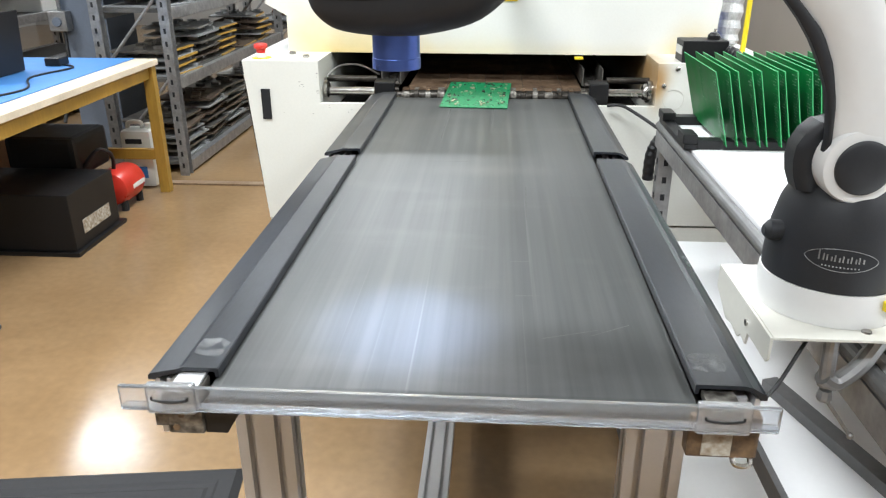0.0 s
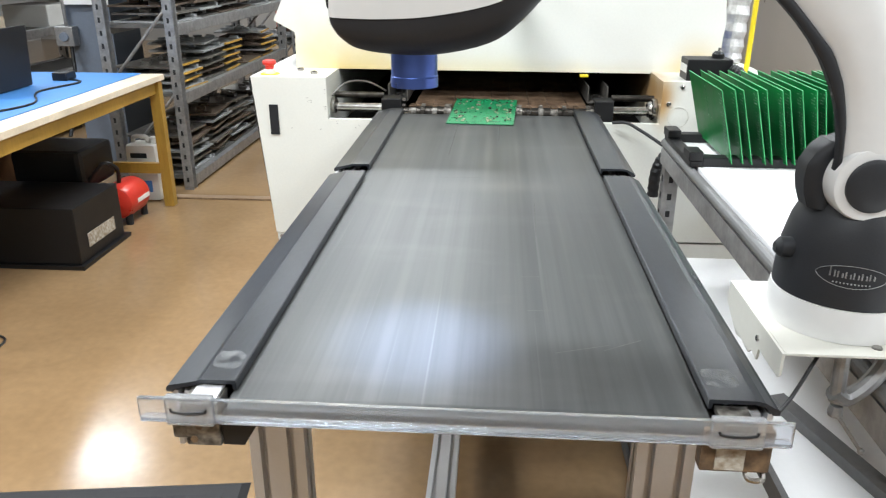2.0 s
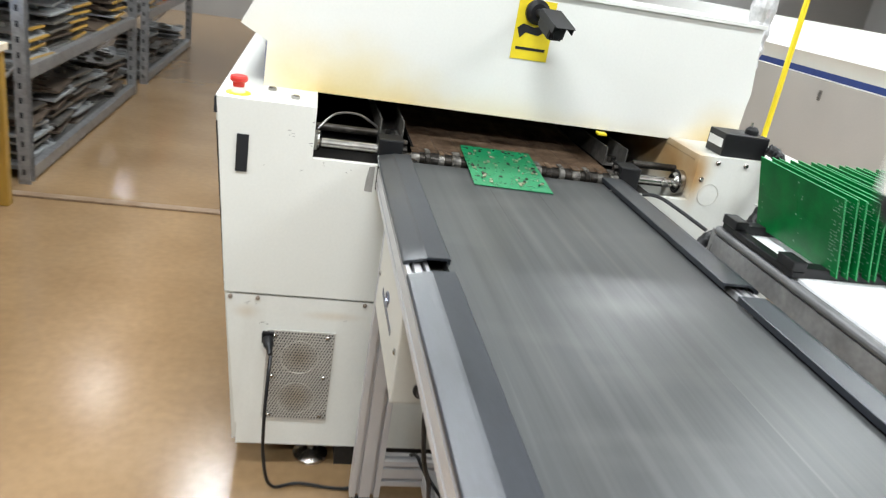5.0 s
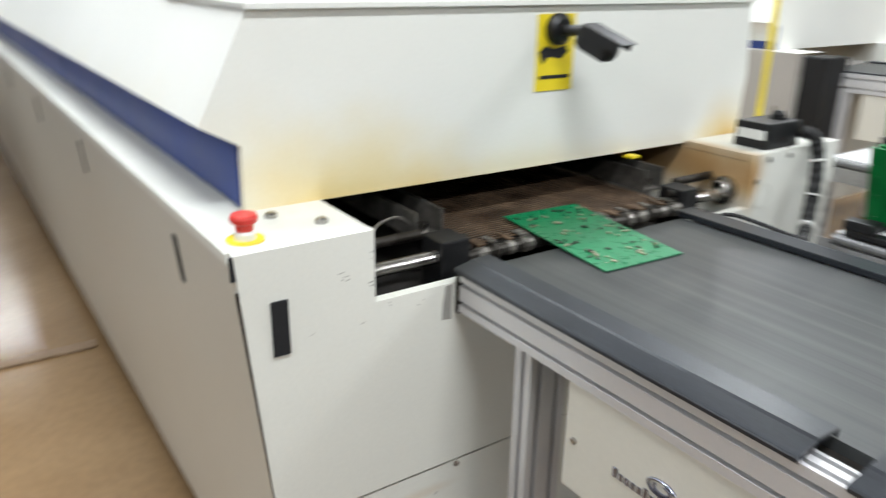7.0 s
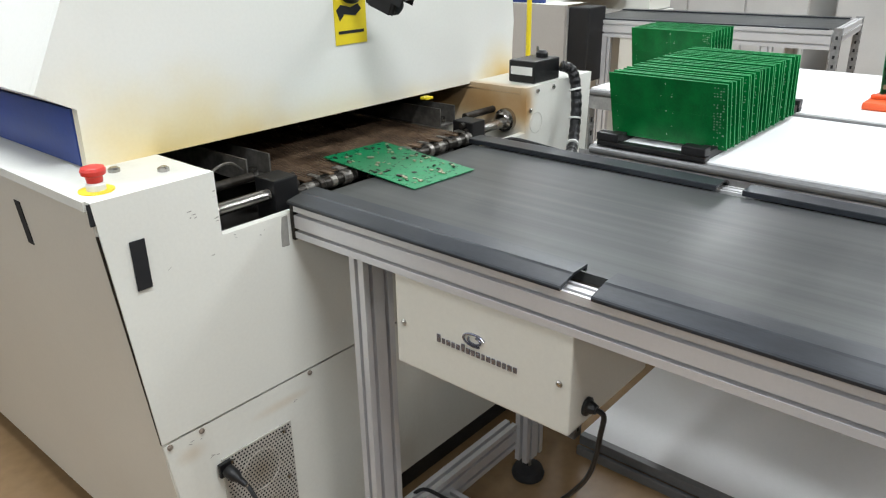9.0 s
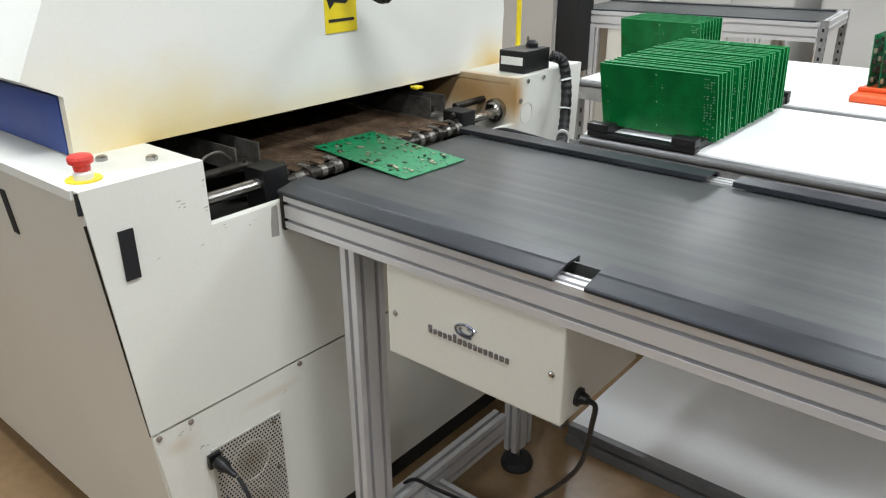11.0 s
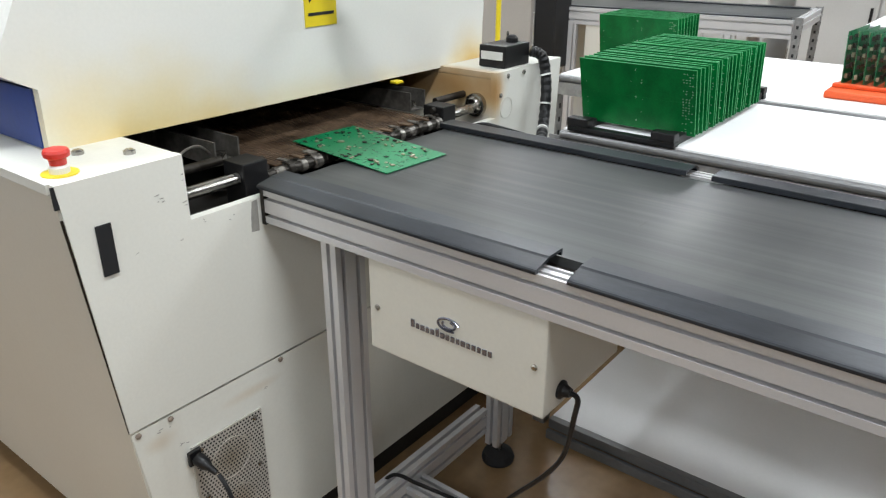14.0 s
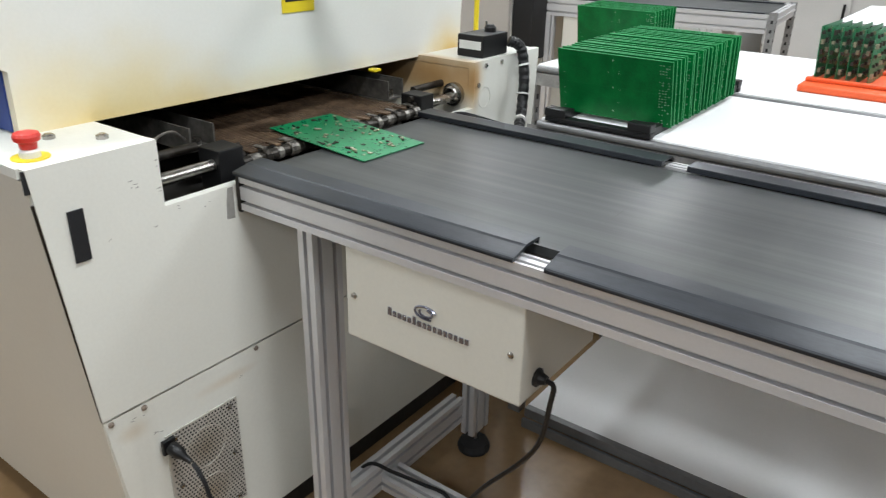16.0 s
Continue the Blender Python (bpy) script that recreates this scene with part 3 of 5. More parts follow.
# front
bm = bmesh.new()
out = [(side_x(0.56), 0.56), (XR - 0.03, 0.56), (XR, TZ), (XI1, TZ), (XI1, NZ), (XI0, NZ), (XI0, TZ), (side_x(TZ) + 0.004, TZ)]
prism(bm, out, YF, YF + 0.02, "y")
part("upper_front_panel", bm, WHITE, oven, "scuffed cream front panel")
bm = bmesh.new()
prism(bm, [(side_x(0.553) + 0.002, 0.553), (XR - 0.035, 0.553), (XR - 0.06, 0.085), (-0.685, 0.085), (-0.685, 0.15), (side_x(0.155) + 0.01, 0.155)], YF + 0.003, YF + 0.02, "y")
part("lower_front_panel", bm, WHITE, oven)
for i in range(4):
    y0 = YF + 0.006 + i * 1.8
    bm = bmesh.new()
    a = [(side_x(TZ - 0.02), TZ - 0.02), (side_x(0.10), 0.10), (side_x(0.10) + 0.02, 0.10), (side_x(TZ - 0.02) + 0.02, TZ - 0.02)]
    prism(bm, a, y0, y0 + 1.795, "y")
    sp = part("side_panel", bm, BEIGE, oven)
    for yy in (0.32, 1.25):
        bm = bmesh.new()
        prism(bm, [(side_x(1.0) - 0.002, 1.0), (side_x(0.908) - 0.002, 0.908), (side_x(0.908) + 0.004, 0.908), (side_x(1.0) + 0.004, 1.0)], y0 + yy - 0.012, y0 + yy + 0.012, "y")
        part("vent_slot", bm, SLOTBLACK, sp)
part("right_side_panel", new_box(XR - 0.025, XR - 0.003, YF + 0.021, YB, 0.16, TZ - 0.003), BEIGE, oven)
# tops and column walls
part("left_top", new_box(side_x(TZ), XI0, YF + 0.0205, YB, TZ - 0.018, TZ - 0.001), WHITE, oven)
part("right_top", new_box(XI1, XR - 0.001, YF + 0.0205, YB, TZ - 0.018, TZ - 0.001), WHITE, oven)
part("left_inner_wall", new_box(XI0 - 0.014, XI0 - 0.001, YF + 0.021, YB, 0.5, TZ - 0.019), WHITE, oven)
part("right_inner_wall", new_box(XI1 + 0.001, XI1 + 0.014, YF + 0.021, YB, 0.5, TZ - 0.019), WHITE, oven)
part("corner_seam", prism(bmesh.new(), [(side_x(TZ - 0.06) - 0.0012, TZ - 0.06), (side_x(0.558) - 0.0012, 0.558), (side_x(0.558) + 0.01, 0.558), (side_x(TZ - 0.06) + 0.01, TZ - 0.06)], YF + 0.0035, YF + 0.0056, "y"), DARKSTEEL, oven)
part("corner_gap", new_box(side_x(TZ) - 0.001, side_x(TZ) + 0.01, YF + 0.001, YF + 0.005, TZ - 0.04, TZ - 0.002), SLOTBLACK, oven)
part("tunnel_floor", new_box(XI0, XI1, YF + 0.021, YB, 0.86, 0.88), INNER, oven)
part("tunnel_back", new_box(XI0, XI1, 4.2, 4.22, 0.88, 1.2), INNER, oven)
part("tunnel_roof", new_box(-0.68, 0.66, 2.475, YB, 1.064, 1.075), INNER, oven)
# Black box added under the oven to stand for the shade there.
part("plinth", new_box(-0.40, 0.48, YF + 0.03, YB, 0.0, 0.0855), INNER, oven, "black box filling the shaded gap under the oven")
part("base_frame", new_box(-0.64, 0.70, YF + 0.06, YB, 0.086, 0.155), DARKSTEEL, oven)
# hood
hood_out = [(-0.686, 1.062), (-0.684, 1.175), (-0.752, 1.212), (-0.66, 1.392), (0.655, 1.392), (0.676, 1.212), (0.672, 1.175), (0.668, 1.056)]
bm = prism(bmesh.new(), hood_out, 2.45, 2.47, "y")
part("hood_front", bm, HOODPAINT, oven, "white hood front with yellow-brown heat stains")
bm = bmesh.new()
prism(bm, [(-0.684, 1.176), (-0.752, 1.212), (-0.66, 1.392), (0.655, 1.392), (0.676, 1.212), (0.67, 1.176)], 2.4705, YB, "y")
part("hood_body", bm, HOODPAINT, oven)
bm = prism(bmesh.new(), [(-0.665, 1.393), (0.66, 1.393), (0.66, 1.402), (-0.665, 1.402)], 2.44, 2.9, "y")
part("hood_lid", bm, HOODPAINT, oven)
for i in range(4):
    y0 = 2.4715 + i * 1.74
    part("blue_side_panel", new_box(-0.688, -0.670, y0, y0 + 1.725, 1.066, 1.174), BLUE, oven, "navy blue strip panel")
    part("blue_side_panel", new_box(0.656, 0.674, y0, y0 + 1.725, 1.066, 1.174), BLUE, oven, "navy blue strip panel")
# perforated fan grille
grille = part("fan_grille", new_box(-0.620, -0.440, YF - 0.002, YF + 0.0025, 0.175, 0.455), GRILLEPAINT, oven, "perforated steel fan guard")
bm = bmesh.new()
for i in range(21):
    for j in range(33):
        cx, cz = -0.612 + i * 0.0082 + (0.0041 if j % 2 else 0), 0.183 + j * 0.0083
        lathe(bm, [(0.0025, 0), (0.0025, 0.0006)], 6, pose(cx, YF - 0.002, cz, 90, 0, 0))
tagged(part("hole_field", bm, SLOTBLACK, grille), kind="stuff")
for x in (-0.60, -0.46):
    for z in (0.19, 0.315, 0.44):
        part("screw", lathe(bmesh.new(), [(0.006, 0), (0.006, 0.002), (0.003, 0.004)], 10, pose(x, YF - 0.002, z, 90, 0, 0)), STEEL, grille)
part("front_tag", new_box(-0.728, -0.700, YF - 0.004, YF - 0.0005, 0.886, 0.979, bevel=0.001), SLOTBLACK, oven, "black handle plug")
for x, y in ((-0.47, 2.32), (0.55, 2.32), (-0.5, 6), (0.55, 6), (-0.5, 9.2), (0.55, 9.2)):
    ft = part("foot", lathe(bmesh.new(), [(0.05, 0), (0.052, 0.01), (0.02, 0.03)], 24, Matrix.Translation((x, y, 0))), STEEL, oven)
    part("stem", rod(bmesh.new(), (x, y, 0.02), (x, y, 0.105), 0.012, 12), STEEL, ft)
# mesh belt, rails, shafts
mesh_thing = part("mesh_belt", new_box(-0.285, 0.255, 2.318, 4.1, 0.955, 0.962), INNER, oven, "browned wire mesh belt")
bm = bmesh.new()
for k in range(95):
    y = 2.322 + k * 0.011
    for s in range(9):
        xa = -0.285 + 0.06 * s
        rod(bm, (xa, y + (0.003 if s % 2 else -0.003), 0.968), (xa + 0.0585, y - (0.003 if s % 2 else -0.003), 0.968), 0.0019, 5)
tagged(part("wire", bm, MESHSTEEL, mesh_thing), kind="stuff")
for x in (-0.345, 0.292):
    bm = bmesh.new()
    prism(bm, [(x - 0.032, 0.97), (x - 0.032, 1.022), (x - 0.028, 1.022), (x - 0.028, 0.974), (x + 0.028, 0.974), (x + 0.028, 1.022), (x + 0.032, 1.022), (x + 0.032, 0.97)], 2.395, 3.6, "y")
    part("chain_rail", bm, RAILSTEEL, oven, "grey steel channel rail")
    part("rail_bolt", rod(bmesh.new(), (x, 2.42, 0.974), (x, 2.42, 0.992), 0.013, 6), STEEL, oven)
for x0, x1 in ((-0.385, -0.322), (0.272, 0.330)):
    cb = part("chain_block", new_box(x0, x1, 2.292, 2.36, 0.89, 0.995, bevel=0.004), BLACK, oven)
    for k in range(6):
        part("chain_link", rod(bmesh.new(), (x1 if x0 < 0 else x0 - 0.012, 2.318 + 0.012 * math.cos(k), 0.91 + k * 0.015), (x1 + 0.012 if x0 < 0 else x0, 2.318 + 0.012 * math.cos(k), 0.91 + k * 0.015), 0.008, 8), DARKSTEEL, cb)
part("nose_shaft", rod(bmesh.new(), (-0.322, 2.303, 0.953), (0.272, 2.303, 0.953), 0.0125, 14), DARKSTEEL, oven, "oily nose shaft of the mesh belt")
for k in range(16):
    x = -0.300 + k * 0.0365
    wide = 0.016 if k % 3 else 0.024
    part("shaft_collar", rod(bmesh.new(), (x, 2.303, 0.953), (x + wide, 2.303, 0.953), 0.0165 if k % 2 else 0.0145, 12, bevel=0.002), (GREASY, DARKSTEEL, RAILSTEEL)[k % 3], oven)
    part("belt_clip", new_box(x + 0.002, x + wide - 0.002, 2.300 + 0.006 * (k % 2), 2.338, 0.9685, 0.9725, bevel=0.001), GREASY if k % 2 else MESHSTEEL, mesh_thing, "worn metal belt clip")
for x in (-0.318, 0.258):
    part("lip_plate", new_box(x - 0.012, x + 0.028, 2.249, 2.272, 0.957, 0.960), STEEL, oven, "bright steel transfer lip")
for x0, x1 in ((XI0 + 0.001, -0.386), (0.331, XI1 - 0.001)):
    for y, z, rr in ((2.315, 0.962, 0.0135), (2.365, 0.992, 0.010)):
        part("drive_shaft", rod(bmesh.new(), (x0, y, z), (x1, y, z), rr, 18), STEEL if z < 0.97 else DARKSTEEL, oven)
    xa = x0 if x0 < 0 else x1 - 0.018
    part("bearing", lathe(bmesh.new(), [(0.024, 0), (0.026, 0.004), (0.026, 0.012), (0.016, 0.018)] if x0 < 0 else [(0.020, -0.010), (0.024, -0.006), (0.026, 0.001), (0.033, 0.003), (0.034, 0.012), (0.0335, 0.0179)], 24, pose(xa, 2.315, 0.968, 0, 90, 0)), STEEL, oven, "round flange bearing", smooth=True)
part("loop_wire", tube(bmesh.new(), [(-0.54, 2.30, 1.0), (-0.50, 2.33, 1.035), (-0.44, 2.36, 1.035), (-0.385, 2.40, 1.0)], 0.003, 6), RAILSTEEL, oven)
part("yellow_tab", new_box(0.235, 0.262, 2.42, 2.445, 1.047, 1.054, bevel=0.002), YELLOW, oven)
for x, y in ((-0.60, 2.33), (-0.66, 2.40)):
    part("top_bolt", lathe(bmesh.new(), [(0.011, 0), (0.011, 0.006), (0.007, 0.009)], 14, Matrix.Translation((x, y, TZ - 0.001))), STEEL, oven)

for x, z in ((-0.652, 0.545), (-0.371, 0.545), (-0.722, 0.545), (0.2, 0.545)):
    part("seam_screw", lathe(bmesh.new(), [(0.006, 0), (0.006, 0.003), (0.003, 0.005)], 10, pose(x, YF + 0.003, z, 90, 0, 0)), RUST, oven, "rusty screw")
rng = random.Random(11)
for cx, cz, n, w in ((-0.598, 0.992, 4, 0.010), (-0.565, 0.912, 2, 0.010), (-0.552, 0.965, 2, 0.003), (-0.551, 1.02, 2, 0.003), (-0.62, 0.478, 3, 0.018), (-0.44, 0.925, 1, 0.02), (-0.52, 0.930, 2, 0.01), (-0.47, 0.905, 1, 0.01), (-0.66, 0.90, 1, 0.01), (-0.41, 0.50, 2, 0.012), (-0.67, 0.533, 3, 0.02)):
    for k in range(n):
        x, z, l, h = cx + rng.uniform(-w, w), cz + rng.uniform(-0.009, 0.009), rng.uniform(0.0012, 0.005), rng.uniform(0.0003, 0.0010)
        yy = YF if z > 0.556 else YF + 0.003
        sk = rng.uniform(-0.5, 0.5) * l
        part("scuff", prism(bmesh.new(), [(x - l, z - sk), (x, z - h), (x + l, z + sk - h), (x + l * 0.9, z + sk + h), (x, z + h), (x - l, z - sk + h * 0.5)], yy - 0.0006, yy - 0.0001, "y"), SCUFF, oven)
# Flat grey patch stands in for the dark bracket at the rail end.
part("dark_corner_grime", prism(bmesh.new(), [(-0.412, 0.868), (-0.392, 0.866), (-0.391, 0.933), (-0.405, 0.932), (-0.41, 0.9)], YF - 0.0006, YF - 0.0001, "y"), SCUFF, oven)

stop_button = thing("emergency_stop_button", "red mushroom emergency stop on a yellow disc", "button")
part("disc", lathe(bmesh.new(), [(0.030, 0), (0.030, 0.002)], 32, Matrix.Translation((-0.736, 2.314, TZ - 0.001))), YELLOW, stop_button, "yellow label disc")
part("collar", lathe(bmesh.new(), [(0.0165, 0.002), (0.0165, 0.012), (0.0125, 0.0155)], 24, Matrix.Translation((-0.736, 2.314, TZ - 0.001))), JUG, stop_button)
part("knob", lathe(bmesh.new(), [(0.0135, 0.016), (0.0145, 0.026), (0.0205, 0.030), (0.0215, 0.037), (0.019, 0.042), (0.010, 0.0445)], 28, Matrix.Translation((-0.736, 2.314, TZ - 0.001))), RED, stop_button, smooth=True)

warning_label = thing("warning_label", "yellow warning label with a black pictogram and bar", "label")
part("sheet", new_box(-0.051, 0.051, 2.4475, 2.4497, 1.22, 1.375), YELLOW, warning_label)
part("bar", new_box(-0.041, 0.041, 2.4465, 2.4475, 1.245, 1.252), SLOTBLACK, warning_label)
bm = prism(bmesh.new(), [(-0.035, 1.275), (-0.02, 1.29), (0.015, 1.285), (0.035, 1.30), (0.025, 1.312), (0.0, 1.305), (-0.03, 1.312), (-0.045, 1.30)], 2.4465, 2.4475, "y")
part("pictogram", bm, SLOTBLACK, warning_label)
cctv = thing("security_camera", "small black bullet camera on a short bracket", "camera")
part("mount", lathe(bmesh.new(), [(0.032, 0), (0.032, 0.012), (0.022, 0.022)], 28, pose(0.0, 2.4465, 1.345, 90, 0, 0)), BLACK, cctv, smooth=True)
part("arm", tube(bmesh.new(), [(0.0, 2.425, 1.345), (0.005, 2.385, 1.345), (0.01, 2.355, 1.34)], 0.011, 12), BLACK, cctv, smooth=True)
cm = look((0.01, 2.375, 1.335), (0.05, 2.20, 1.265))
turn = cm @ Matrix.Rotation(math.pi, 4, "X") @ Matrix.Rotation(math.pi / 4, 4, "Z")
bm = lathe(bmesh.new(), [(0.022, -0.012), (0.031, 0.0), (0.032, 0.066), (0.027, 0.072)], 4, turn)
bmesh.ops.bevel(bm, geom=bm.edges[:], offset=0.004, segments=2, affect="EDGES")
part("body", bm, BLACK, cctv)
part("lens", lathe(bmesh.new(), [(0.014, 0.0721), (0.014, 0.076), (0.009, 0.0775)], 20, cm @ Matrix.Rotation(math.pi, 4, "X")), SLOTBLACK, cctv, smooth=True)
bm = box(bmesh.new(), -0.027, 0.027, 0.0265, 0.0285, 0.0, 0.098, bevel=0.0006)
for sx in (-1, 1):
    box(bm, min(sx * 0.0272, sx * 0.0288), max(sx * 0.0272, sx * 0.0288), 0.008, 0.0285, 0.002, 0.090, bevel=0.0005)
bmesh.ops.transform(bm, matrix=cm @ Matrix.Rotation(math.pi, 4, "X") @ Matrix.Rotation(math.pi, 4, "Z"), verts=bm.verts)
part("sunshade", bm, BLACK, cctv)

junction_box = thing("junction_box", "black junction box with white label and plug", "junction box")
part("case", new_box(0.53, 0.66, 2.27, 2.36, TZ, TZ + 0.062, bevel=0.003), BLACK, junction_box)
part("label_plate", new_box(0.5285, 0.53, 2.278, 2.352, TZ + 0.022, TZ + 0.045), PAPER, junction_box)
part("plug", lathe(bmesh.new(), [(0.018, 0), (0.018, 0.012), (0.010, 0.02)], 16, Matrix.Translation((0.625, 2.31, TZ + 0.062))), BLACK, junction_box)
part("toggle", rod(bmesh.new(), (0.63, 2.33, TZ + 0.062), (0.632, 2.33, TZ + 0.09), 0.004, 8), STEEL, junction_box)
hose = solid("corrugated_hose", tube(bmesh.new(), [(0.655, 2.262, 1.10), (0.68, 2.235, 1.08), (0.675, 2.215, 1.0), (0.63, 2.19, 0.91), (0.55, 2.15, 0.875), (0.47, 2.11, 0.885), (0.435, 2.095, 0.84), (0.43, 2.09, 0.76)], 0.015, 14, rib=0.002), BLACK, "black corrugated cable hose with cable ties", "hose")
for a, b in (((0.676, 2.222, 1.035), (0.6757, 2.2203, 1.030)), ((0.651, 2.2015, 0.955), (0.6495, 2.2008, 0.951)), ((0.592, 2.1705, 0.891), (0.587, 2.168, 0.889))):
    part("cable_tie", rod(bmesh.new(), a, b, 0.0185, 16), PAPER, hose, "white cable tie")
solid("yellow_pole", tube(bmesh.new(), [(0.755, 2.45, TZ), (0.757, 2.45, 1.14), (0.757, 2.45, 1.5), (0.76, 2.46, CEILING)], 0.008, 10), YELLOW, "yellow vertical air hose rising from the oven", "hose", smooth=True)
solid("foil_duct", tube(bmesh.new(), [(0.775, 2.70, 1.0635), (0.785, 2.71, 1.25), (0.80, 2.72, 1.5), (0.82, 2.72, 2.2), (0.82, 2.72, CEILING)], 0.034, 20, rib=0.006), FOIL, "silver flexible foil exhaust duct", "duct")

solid("sensor_cable", tube(bmesh.new(), [(0.32, 2.236, 0.942), (0.36, 2.22, 0.945), (0.40, 2.17, 0.93), (0.45, 2.10, 0.905)], 0.005, 8), BLACK, "thin black cable between the oven slot and the hose", "cable", smooth=True)

# fan rims behind the guard
for z in (0.375, 0.245):
    part("fan_rim", tube(bmesh.new(), [(-0.53 + 0.05 * math.cos(k * math.pi / 14), YF - 0.0022, z + 0.05 * math.sin(k * math.pi / 14)) for k in range(29)], 0.0012, 5), GRILLEPAINT, grille, "dull round fan rim")
# knock-out and screws on the oven column
part("knockout_ring", tube(bmesh.new(), [(0.514 + 0.03 * math.cos(k * math.pi / 12), YF - 0.0008, 0.958 + 0.03 * math.sin(k * math.pi / 12)) for k in range(25)], 0.0008, 5), PLATEPAINT, oven)
for x, z in ((0.518, 1.048), (0.483, 0.998), (0.60, 1.048)):
    part("column_screw", lathe(bmesh.new(), [(0.007, 0), (0.007, 0.003), (0.004, 0.005)], 12, pose(x, YF - 0.0001, z, 90, 0, 0)), STEEL, oven)

# board leaving the oven
wet_board = thing("circuit_board", "bright green populated circuit board on the conveyor", "circuit board", at=(-0.06, 2.285, BZ + 0.012))
part("laminate", new_box(-0.096, 0.096, -0.155, 0.155, 0, 0.0016), PCBTOP, wet_board)
rng = random.Random(4)
for gx in range(2):
    for gy in range(3):
        for k in range(13):
            cx, cy = -0.05 + gx * 0.1 + rng.uniform(-0.035, 0.035), -0.1 + gy * 0.1 + rng.uniform(-0.035, 0.035)
            w, l, h = rng.uniform(0.0014, 0.0045), rng.uniform(0.0014, 0.0050), rng.uniform(0.0015, 0.0045)
            part("component", new_box(cx - w, cx + w, cy - l, cy + l, 0.0016, 0.0016 + h, bevel=0.001), CHIP if k % 2 else TRACE, wet_board)
wet_board.matrix_basis = pose(-0.066, 2.245, BZ + 0.0085, 2.6, 0, -3.0)


# ---- board racks ----
def make_board():
    ob = thing("circuit_board", "bare green circuit board standing in the rack", "circuit board", "boards in the racks")
    part("laminate", new_box(-0.0008, 0.0008, 0, 0.307, 0, 0.172), PCB, ob)
    bm = bmesh.new()
    for yy in (0.1535,):
        for z in (0.022, 0.086, 0.158):
            box(bm, -0.0014, 0.0014, yy - 0.0012, yy + 0.0012, z - 0.002, z + 0.002)
    rng = random.Random(3)
    for row in range(22):
        z = 0.010 + row * 0.0072
        for col in range(4):
            if rng.random() < 0.62:
                y, r, h = 0.008 + col * 0.0075 + rng.uniform(-0.001, 0.001), rng.uniform(0.0008, 0.0020), rng.uniform(0.0007, 0.0015)
                box(bm, -0.0012, 0.0012, y - r, y + r, z - h, z + h)
        for y0 in (0.137, 0.168, 0.288):
            if rng.random() < 0.14:
                y, r = y0 + rng.uniform(-0.004, 0.004), rng.uniform(0.0006, 0.0013)
                box(bm, -0.0012, 0.0012, y - r, y + r, z - r, z + r)
    tagged(part("solder_pad_field", bm, PADWHITE, ob), kind="stuff")
    bm = box(bmesh.new(), -0.0010, 0.0010, 0.004, 0.303, 0.0855, 0.0865)
    box(bm, -0.0010, 0.0010, 0.1528, 0.1542, 0.088, 0.168)
    part("score_line", bm, PCB, ob)
    bm = box(bmesh.new(), -0.0009, 0.0009, 0.0, 0.307, 0.1721, 0.1733)
    box(bm, -0.0009, 0.0009, -0.0012, -0.0001, 0.0, 0.1733)
    part("cut_edge", bm, PCBEDGE, ob, "paler green cut edge")
    return ob


master = make_board()
STACK = []
for k in range(22):
    STACK.append((0.515 + k * 0.0238 + 0.004 * math.sin(k * 2.7), 1.695 + 0.002 * math.sin(k * 2.1), -15 + 0.45 * k + 0.8 * math.sin(k * 1.7), 0.5 * math.sin(k * 3.1)))
for k, (x, y, lean, turn) in enumerate(STACK):
    if k:
        copy_thing(master, pose(x, y, 0.964, 0, lean, turn))
    else:
        master.matrix_basis = pose(x, y, 0.964, 0, lean, turn)
for k in range(8):
    copy_thing(master, pose(1.42 + k * 0.0255, 2.11, 0.964, 0, -11 + k, 0.6 * math.sin(k * 2.3)))


def board_rack(x0, x1, y0, y1, z, material, label):
    ob = thing("board_rack", label, "rack", "board racks")
    for a, b in ((y0, y0 + 0.035), (y1 - 0.035, y1)):
        part("rail", new_box(x0, x1, a, b, z, z + 0.022, bevel=0.002), material, ob)
    for a, b in ((x0 - 0.03, x0 - 0.001), (x1 + 0.001, x1 + 0.03)):
        part("end_bar", new_box(a, b, y0 - 0.005, y1 + 0.005, z, z + 0.014, bevel=0.003), material, ob)
        for yy in (y0 - 0.005, y1 - 0.055):
            part("end_lug", new_box(a - 0.004, b + 0.0, yy, yy + 0.06, z + 0.0145, z + 0.036, bevel=0.003), material, ob)
    return ob


board_rack(0.455, 1.12, 1.715, 1.995, 0.95, BLACK, "long black slotted rack holding upright boards")
board_rack(1.385, 1.64, 2.125, 2.395, 0.95, BLACK, "black slotted rack holding upright boards")


# ---- white tables beside the conveyor ----
def slotted_post(x, y, z0, z1, parent, flip=1):
    bm = prism(bmesh.new(), [(x, y), (x + flip * 0.04, y), (x + flip * 0.04, y + 0.003), (x + flip * 0.003, y + 0.003), (x + flip * 0.003, y + 0.04), (x, y + 0.04)], z0, z1, "z")
    po = part("post", bm, GALV, parent, "perforated galvanised angle post")
    bm = bmesh.new()
    n = int((z1 - z0) / 0.05)
    for k in range(n):
        zc = z0 + 0.03 + k * 0.05
        box(bm, min(x, x - flip * 0.0008), max(x, x - flip * 0.0008), y + 0.014, y + 0.026, zc - 0.009, zc + 0.009)
        box(bm, min(x + flip * 0.014, x + flip * 0.026), max(x + flip * 0.014, x + flip * 0.026), y - 0.0008, y, zc - 0.009, zc + 0.009)
    tagged(part("hole_field", bm, SLOTBLACK, po), kind="stuff")
    return po


